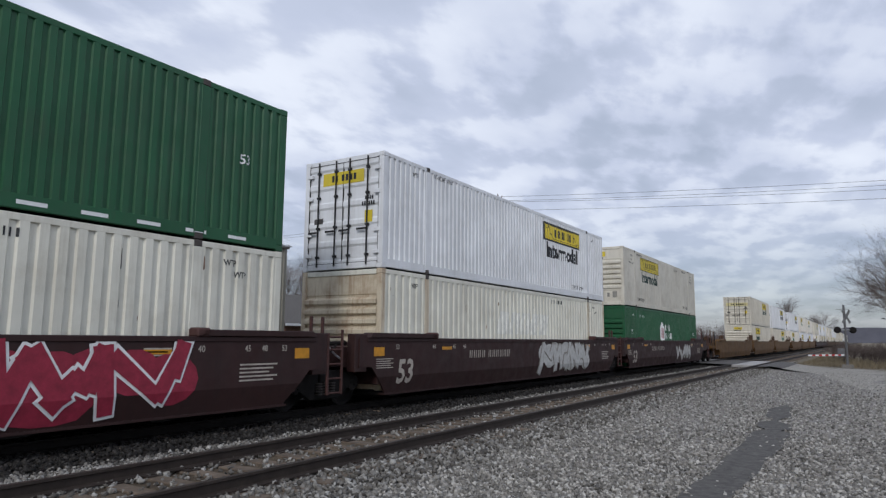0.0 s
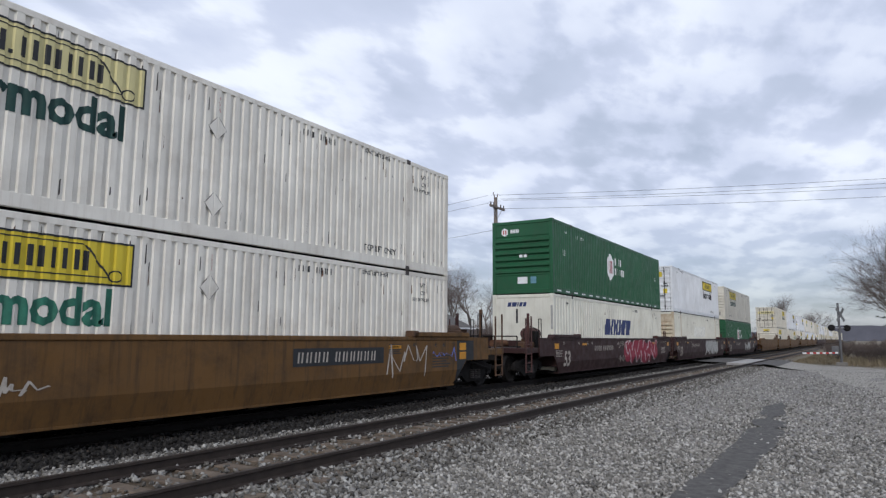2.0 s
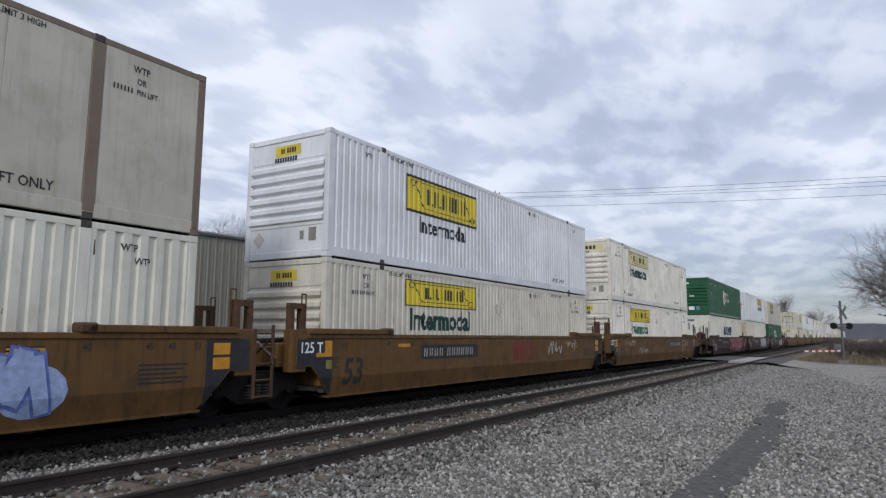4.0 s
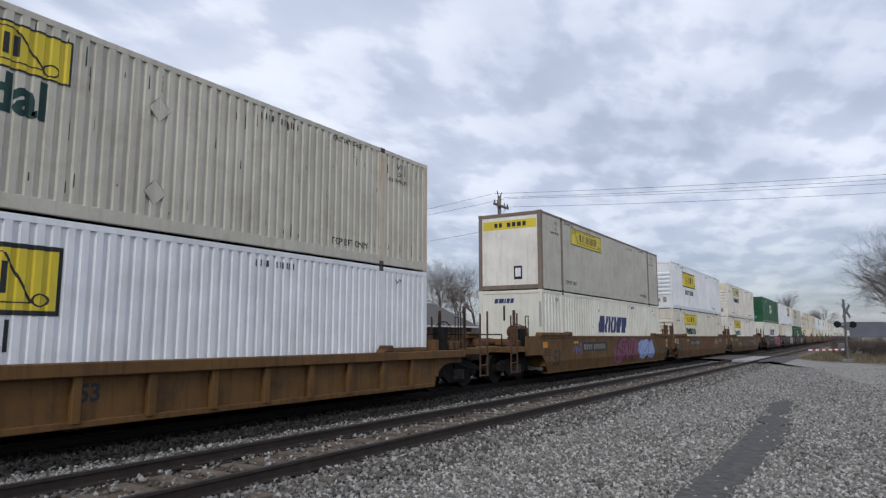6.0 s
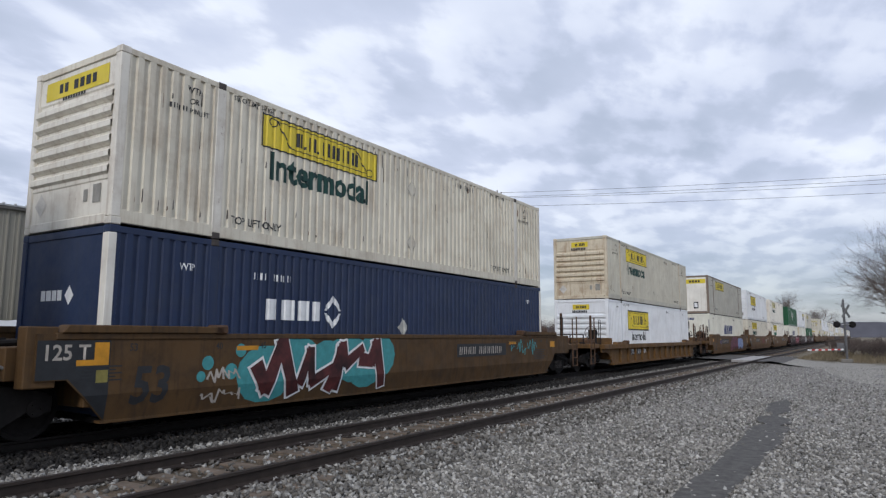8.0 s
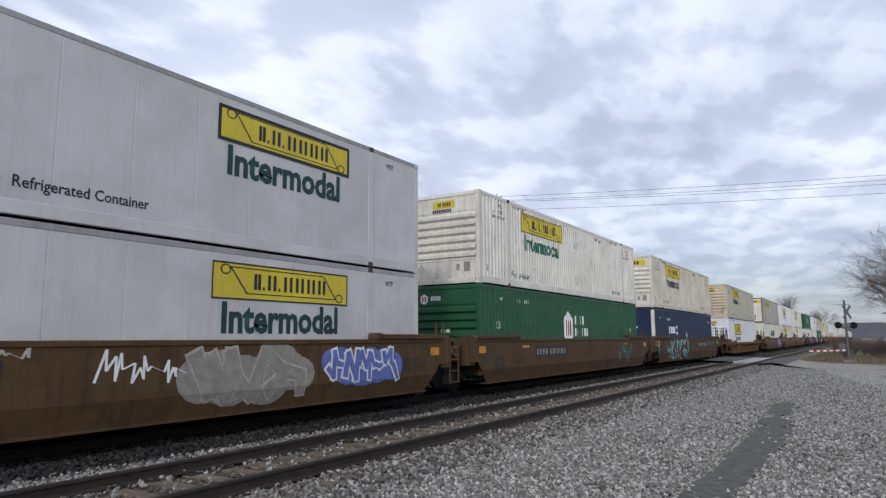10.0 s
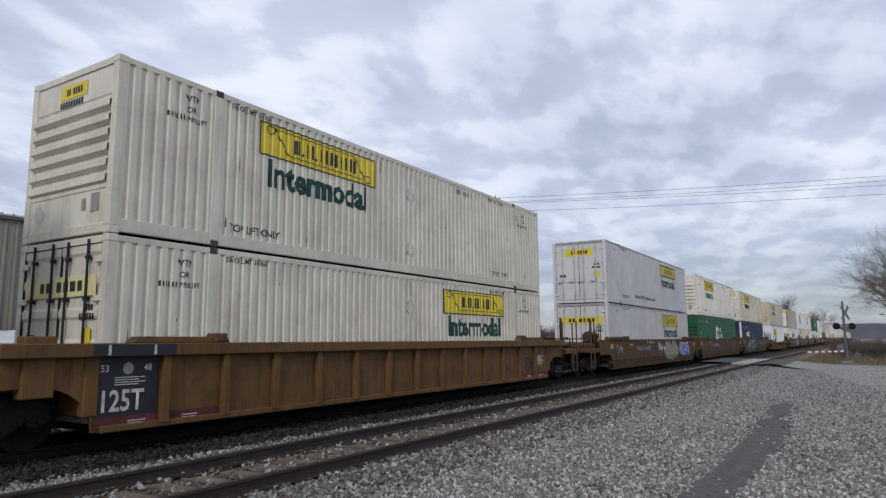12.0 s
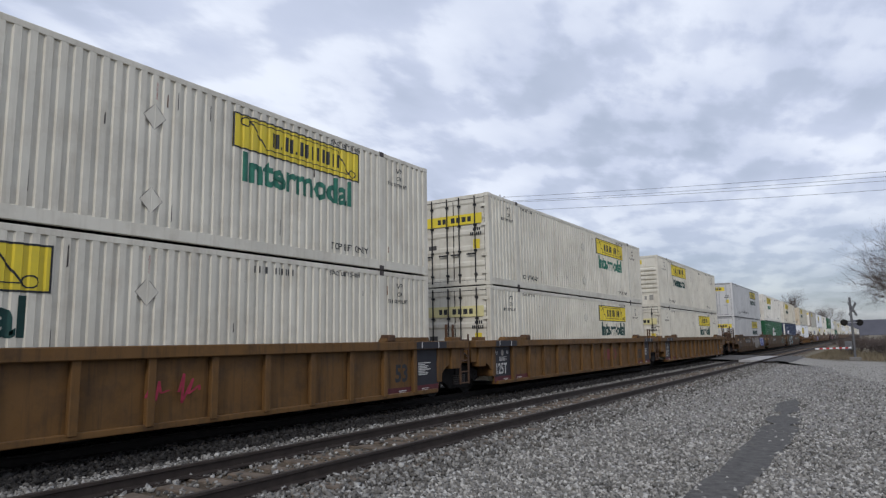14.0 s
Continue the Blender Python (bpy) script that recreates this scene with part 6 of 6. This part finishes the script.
def tree_meshes(seed, top, thin):
    rnd = random.Random(seed)
    bms = [bmesh.new(), bmesh.new()]
    grow(rnd, bms, Vector((0, 0, -0.05)), Vector((0, 0, 1)), 3.4, thin, 0, top)
    hi = max(v.co.z for b in bms for v in b.verts)
    for b in bms:
        for v in b.verts:
            v.co *= 10.0 / hi
    return finish(bms[0], "trunk", M_BARK), finish(bms[1], "crown", M_TWIG)


def tree(kind, x, y, height, turn, label):
    t = tagged(new("tree"), label, "tree", "bare winter trees")
    t.location = (x, y, ground_height(x, y) - 0.05)
    t.rotation_euler = (0, 0, turn)
    t.scale = (height / 10,) * 3
    put("trunk", TREES[kind][0], t)
    put("crown", TREES[kind][1], t, label="leafless twiggy crown")


def evergreen(x, y, height, seed):
    t = tagged(new("evergreen_tree"), "dark ragged evergreen among the bare trees", "tree")
    t.location = (x, y, ground_height(x, y) - 0.05)
    rnd = random.Random(seed)
    part("trunk", rod(bmesh.new(), (0, 0, 0), (0, 0, height), 0.2, 8, 0.03), M_BARK, t)
    bm = bmesh.new()
    for k in range(130):
        z = height * (0.25 + 0.75 * (k / 130) ** 0.9)
        reach = (1.15 - z / height) * height * 0.22 * rnd.uniform(0.5, 1.3)
        a = rnd.uniform(0, math.tau)
        tip = Vector((math.cos(a) * reach, math.sin(a) * reach, z + rnd.uniform(-0.3, 0.5)))
        root = Vector((0, 0, z))
        rod(bm, root, tip, 0.025, 3, 0.008)
        for j in range(12):
            f = rnd.uniform(0.35, 1.0)
            c = root.lerp(tip, f)
            for i in range(5):
                o = Vector((rnd.uniform(-1, 1), rnd.uniform(-1, 1), rnd.uniform(-0.4, 0.8))) * 0.24
                side = o.orthogonal().normalized() * 0.03
                bm.faces.new([bm.verts.new(q) for q in (c - side, c + side, c + o)])
    part("crown", bm, M_NEEDLE, t)


def build_plants():
    for seed, top, thin in ((1, 5, 0.20), (2, 5, 0.17), (3, 5, 0.22), (7, 4, 0.16), (5, 4, 0.36)):
        TREES.append(tree_meshes(seed, top, thin))
    lone = "tall bare tree standing clear against the sky"
    tree(4, 219, 17.9, 15.8, 0.4, lone)
    tree(4, 300, 16.6, 13.5, 1.0, "bare tree beyond the tracks")
    tree(4, 296, 13.6, 14.0, 2.2, "bare tree beyond the tracks")
    side = "bare twiggy tree beside the crossing road"
    for k, x, y, h, a in ((3, 57, -2.7, 10.4, 0.2), (3, 60, -3.4, 12.0, 1.4), (1, 66, -4.4, 12.0, 2.5), (3, 55, -4.6, 10.5, 0.9), (3, 70, -3.0, 11.0, 5.0), (3, 76, -2.6, 10.0, 3.3), (0, 72, -5.6, 12.5, 0.7), (1, 62, -4.0, 11.6, 4.1), (2, 58, -4.4, 11.0, 2.2), (3, 63, -2.2, 9.2, 5.5)):
        tree(k, x, y - 0.7, h, a, side)
    evergreen(64, -3.6, 11.2, 4)
    rnd = random.Random(8)
    back = "bare tree behind the house"
    for az, d, h in ((50.5, 62, 13.2), (47.5, 66, 11.5), (45.0, 60, 10.2), (43, 74, 12.0), (41.0, 68, 12.4), (39.2, 80, 12.0), (37.6, 70, 10.2), (36, 76, 11.5), (34.5, 66, 9.2), (33, 82, 12.0), (31.2, 70, 10.5), (29.4, 78, 11.5), (27.8, 72, 9.0), (26.2, 84, 9.8), (15.2, 120, 9.3), (14.2, 128, 10.2), (16.2, 118, 8.5), (13.3, 132, 8.0), (56, 70, 11.5)):
        tree(rnd.randrange(5), d * math.cos(radians(az)), d * math.sin(radians(az)), h, rnd.uniform(0, 6), back)
    # brush along the far side
    bms = [bmesh.new(), bmesh.new()]
    for k in range(300):
        az = radians(rnd.uniform(9, 58) if k < 225 else rnd.uniform(-4, 1.4))
        d = rnd.uniform(88, 112) if az > 0.3 else rnd.uniform(135, 170)
        if k >= 225:
            d = rnd.uniform(62, 120)
        p = Vector((d * math.cos(az), d * math.sin(az), -0.4))
        hh = rnd.uniform(0.6, 1.15) * (2.0 if d < 120 else 2.4) * (0.4 if k >= 225 else 1.0)
        for j in range(2):
            grow(rnd, bms, p + Vector((rnd.uniform(-1.5, 1.5), rnd.uniform(-1.5, 1.5), 0)), Vector((rnd.uniform(-0.2, 0.2), rnd.uniform(-0.2, 0.2), 1)).normalized(), hh, 0.09, 1, 4)
    bm = bms[1]
    me = bpy.data.meshes.new("low")
    bms[0].to_mesh(me)
    bm.from_mesh(me)
    bms[0].free()
    tagged(part("brush", bm, M_TWIG, None), "dense leafless brown brush and saplings", "brush", kind="stuff")
    # dry grass by the road
    rng = np.random.default_rng(6)
    n = 9000
    x = np.concatenate([rng.uniform(54.5, 75, n // 2), rng.uniform(56, 90, n // 2)])
    y = np.concatenate([rng.uniform(-9, 1.5, n // 2), rng.uniform(1.0, 4.3, n // 2)])
    hgt = rng.uniform(0.12, 0.45, n) * np.where(y < 1.0, 1.5, 0.6)
    a = rng.uniform(0, math.tau, n)
    w = 0.03
    z = heights(zip(x, y)) - 0.02
    v = np.stack([np.stack([x - w * np.cos(a), y - w * np.sin(a), z], 1), np.stack([x + w * np.cos(a), y + w * np.sin(a), z], 1),
                  np.stack([x + rng.normal(0, 0.12, n), y + rng.normal(0, 0.12, n), z + hgt], 1)], 1).reshape(-1, 3)
    me = bpy.data.meshes.new("dry_grass")
    me.from_pydata(v.tolist(), [], np.arange(3 * n).reshape(-1, 3).tolist())
    me.materials.append(M_GRASS)
    tagged(put("dry_grass", me), "tufts of dry straw-coloured grass", "grass", kind="stuff")
    # wooded ridge on the horizon
    bm = bmesh.new()
    prev = None
    for k in range(121):
        az = radians(-40 + k)
        d = 1500
        h = 20 + 14 * noise.noise((k * 0.11, 3, 0)) + 2.0 * noise.noise((k * 1.3, 0, 0))
        if k < 42:
            h += 7 * max(0, 1 - abs(k - 36) / 14)
        c = [bm.verts.new((d * math.cos(az), d * math.sin(az), -3)), bm.verts.new((d * 1.03 * math.cos(az), d * 1.03 * math.sin(az), h)), bm.verts.new((d * 1.3 * math.cos(az), d * 1.3 * math.sin(az), -3))]
        if prev:
            bm.faces.new((prev[0], c[0], c[1], prev[1]))
            bm.faces.new((prev[1], c[1], c[2], prev[2]))
        prev = c
    tagged(part("ridge", bm, plain("far_woods", (0.085, 0.085, 0.10), 1.0, 0, 0.2, 0.02, 0.0), None), "low wooded ridge, blue-grey with distance", "hill", kind="structure")


def sag(bm, a, b, drop, r=0.009, n=14):
    a, b = Vector(a), Vector(b)
    pts = [a.lerp(b, k / n) - Vector((0, 0, drop * 4 * (k / n) * (1 - k / n))) for k in range(n + 1)]
    side = (b - a).cross(Vector((0, 0, 1))).normalized()
    rings = [[bm.verts.new(p + side * (r * u) + Vector((0, 0, r * v))) for u, v in ((1, 0), (0, 1), (-1, 0), (0, -1))] for p in pts]
    for p, q in zip(rings, rings[1:]):
        for k in range(4):
            bm.faces.new((p[k], p[(k + 1) % 4], q[(k + 1) % 4], q[k]))
    return bm


def utility_pole(x, y, top, arms):
    p = tagged(new("utility_pole"), "weathered wooden power pole with crossarm and insulators", "utility pole", "power poles")
    p.location = (x, y, -0.35)
    part("post", rod(bmesh.new(), (0, 0, 0), (0, 0, top + 0.35), 0.16, 10, 0.11), M_POLE, p)
    if arms:
        part("crossarm", rounded(box(bmesh.new(), -0.95, 0.95, -0.17, -0.06, top - 0.35, top - 0.22), 0.01), M_POLE, p)
        for s in (-1, 1):
            part("brace", rod(bmesh.new(), (s * 0.6, -0.12, top - 0.34), (0, -0.12, top - 0.95), 0.02, 5), M_GALV, p)
            part("bracket", rod(bmesh.new(), (0, 0, top + 0.1), (s * 0.3, 0, top + 0.62), 0.03, 5), M_POLE, p)
        for dx in (-0.85, -0.45, 0.45, 0.85):
            part("insulator", rod(bmesh.new(), (dx, -0.11, top - 0.22), (dx, -0.11, top - 0.03), 0.05, 8, 0.03), M_CAST, p)
        bm = bmesh.new()
        rounded(rod(bm, (0.36, 0, top - 1.9), (0.36, 0, top - 1.15), 0.17, 12), 0.02)
        part("transformer", bm, M_GALV, p, "grey transformer can")
    return p


def build_poles():
    a, b, c = (35.5, 18.3), (46.5, -21.0), (38.6, 47.0)
    utility_pole(*a, 10.0, True)
    utility_pole(*b, 10.4, True)
    utility_pole(*c, 10.2, False)
    for dx, z0, z1 in ((-0.85, 9.98, 10.2), (0.45, 9.98, 10.2), (0.85, 9.98, 9.9), (0.0, 9.3, 9.3)):
        tagged(part("power_line", sag(bmesh.new(), (a[0] + dx, a[1] - 0.1, z0), (b[0] + dx, b[1], z1), 0.35), M_WIRE, None), "thin dark overhead power line", "power line", "power lines")
    for dx, z0, z1 in ((-0.85, 9.98, 9.9), (0.85, 9.98, 9.9), (0.0, 8.0, 8.0)):
        tagged(part("power_line", sag(bmesh.new(), (a[0] + dx, a[1] + 0.1, z0), (c[0] + dx * 0.3, c[1], z1), 0.5), M_WIRE, None), "thin dark overhead power line", "power line", "power lines")


M_MAST = plain("grey_signal_mast", (0.13, 0.13, 0.135), 0.6, 0.3, 0.2, 4, 0.1)


def build_signal():
    s = tagged(new("crossing_signal"), "grey crossing mast with black flashers, crossbuck and lowered gate", "crossing signal")
    s.location = (54.0, 1.05, ground_height(54, 1.05))
    part("base", rounded(box(bmesh.new(), -0.35, 0.35, -0.35, 0.35, 0, 0.25), 0.03), plain("signal_concrete", (0.17, 0.16, 0.145), 0.9), s)
    part("mast", rod(bmesh.new(), (0, 0, 0.2), (0, 0, 4.35), 0.085, 10, 0.075), M_MAST, s)
    for k in (-1, 1):
        bm = rounded(box(bmesh.new(), -0.03, 0.0, -0.62, 0.62, -0.11, 0.11), 0.008)
        o = part("crossbuck_blade", bm, plain("bare_sign_back", (0.20, 0.205, 0.21), 0.5, 0.4), s, "bare grey back of a crossbuck blade")
        o.location, o.rotation_euler = (0.12 + 0.03 * k, -0.1, 3.55), (radians(45 * k), 0, radians(60))
    part("crossarm", rod(bmesh.new(), (-0.25, 0.5, 4.05), (0.15, -0.3, 4.05), 0.025, 6), M_GALV, s)
    part("flasher_arm", rod(bmesh.new(), (-0.5, 0.45, 2.62), (0.5, -0.45, 2.62), 0.04, 8), M_GALV, s)
    for f in (-1, 1):
        fl = part("flasher", rod(bmesh.new(), (-0.5 * f - 0.03, 0.45 * f, 2.62), (-0.5 * f + 0.05, 0.45 * f, 2.62), 0.23, 16), M_BLACK, s, "black flasher disc")
        part("hood", rod(bmesh.new(), (-0.5 * f - 0.36, 0.45 * f, 2.64), (-0.5 * f - 0.03, 0.45 * f, 2.64), 0.15, 12, 0.12), M_BLACK, fl)
        part("hood", rod(bmesh.new(), (-0.5 * f + 0.05, 0.45 * f, 2.64), (-0.5 * f + 0.36, 0.45 * f, 2.64), 0.12, 12, 0.15), M_BLACK, fl)
    part("gate_motor", rounded(box(bmesh.new(), -0.25, 0.25, 0.1, 0.55, 0.75, 1.35), 0.03), M_MAST, s)
    part("counterweight", rounded(box(bmesh.new(), 0.35, 0.75, 0.12, 0.3, 0.75, 1.15), 0.03), M_BLACK, s)
    for k in range(11):
        m = RED_INK if k % 2 else WHITE_INK
        o = part("gate_arm_band", box(bmesh.new(), -0.4 - 0.38 * (k + 1), -0.4 - 0.38 * k, -0.025, 0.025, 0.86, 0.96), m, s, "red gate band" if k % 2 else "white gate band")
        o.rotation_euler = (0, 0, radians(-27))
    part("gate_root", box(bmesh.new(), -0.4, 0.4, 0.17, 0.24, 0.84, 1.0), M_GALV, s)

build_ground()
build_track(FAR_Y, "track_far", False)
build_track(NEAR_Y, "track_near", True)
build_crossing()
build_train()
build_warehouse()
build_house(29.5, 30.0, 23.0, 9.0, 4.45, 2.35, 6.5, "low brick house with grey-brown shingle roof")
build_plants()
build_poles()
build_signal()
build_stones()
motions()
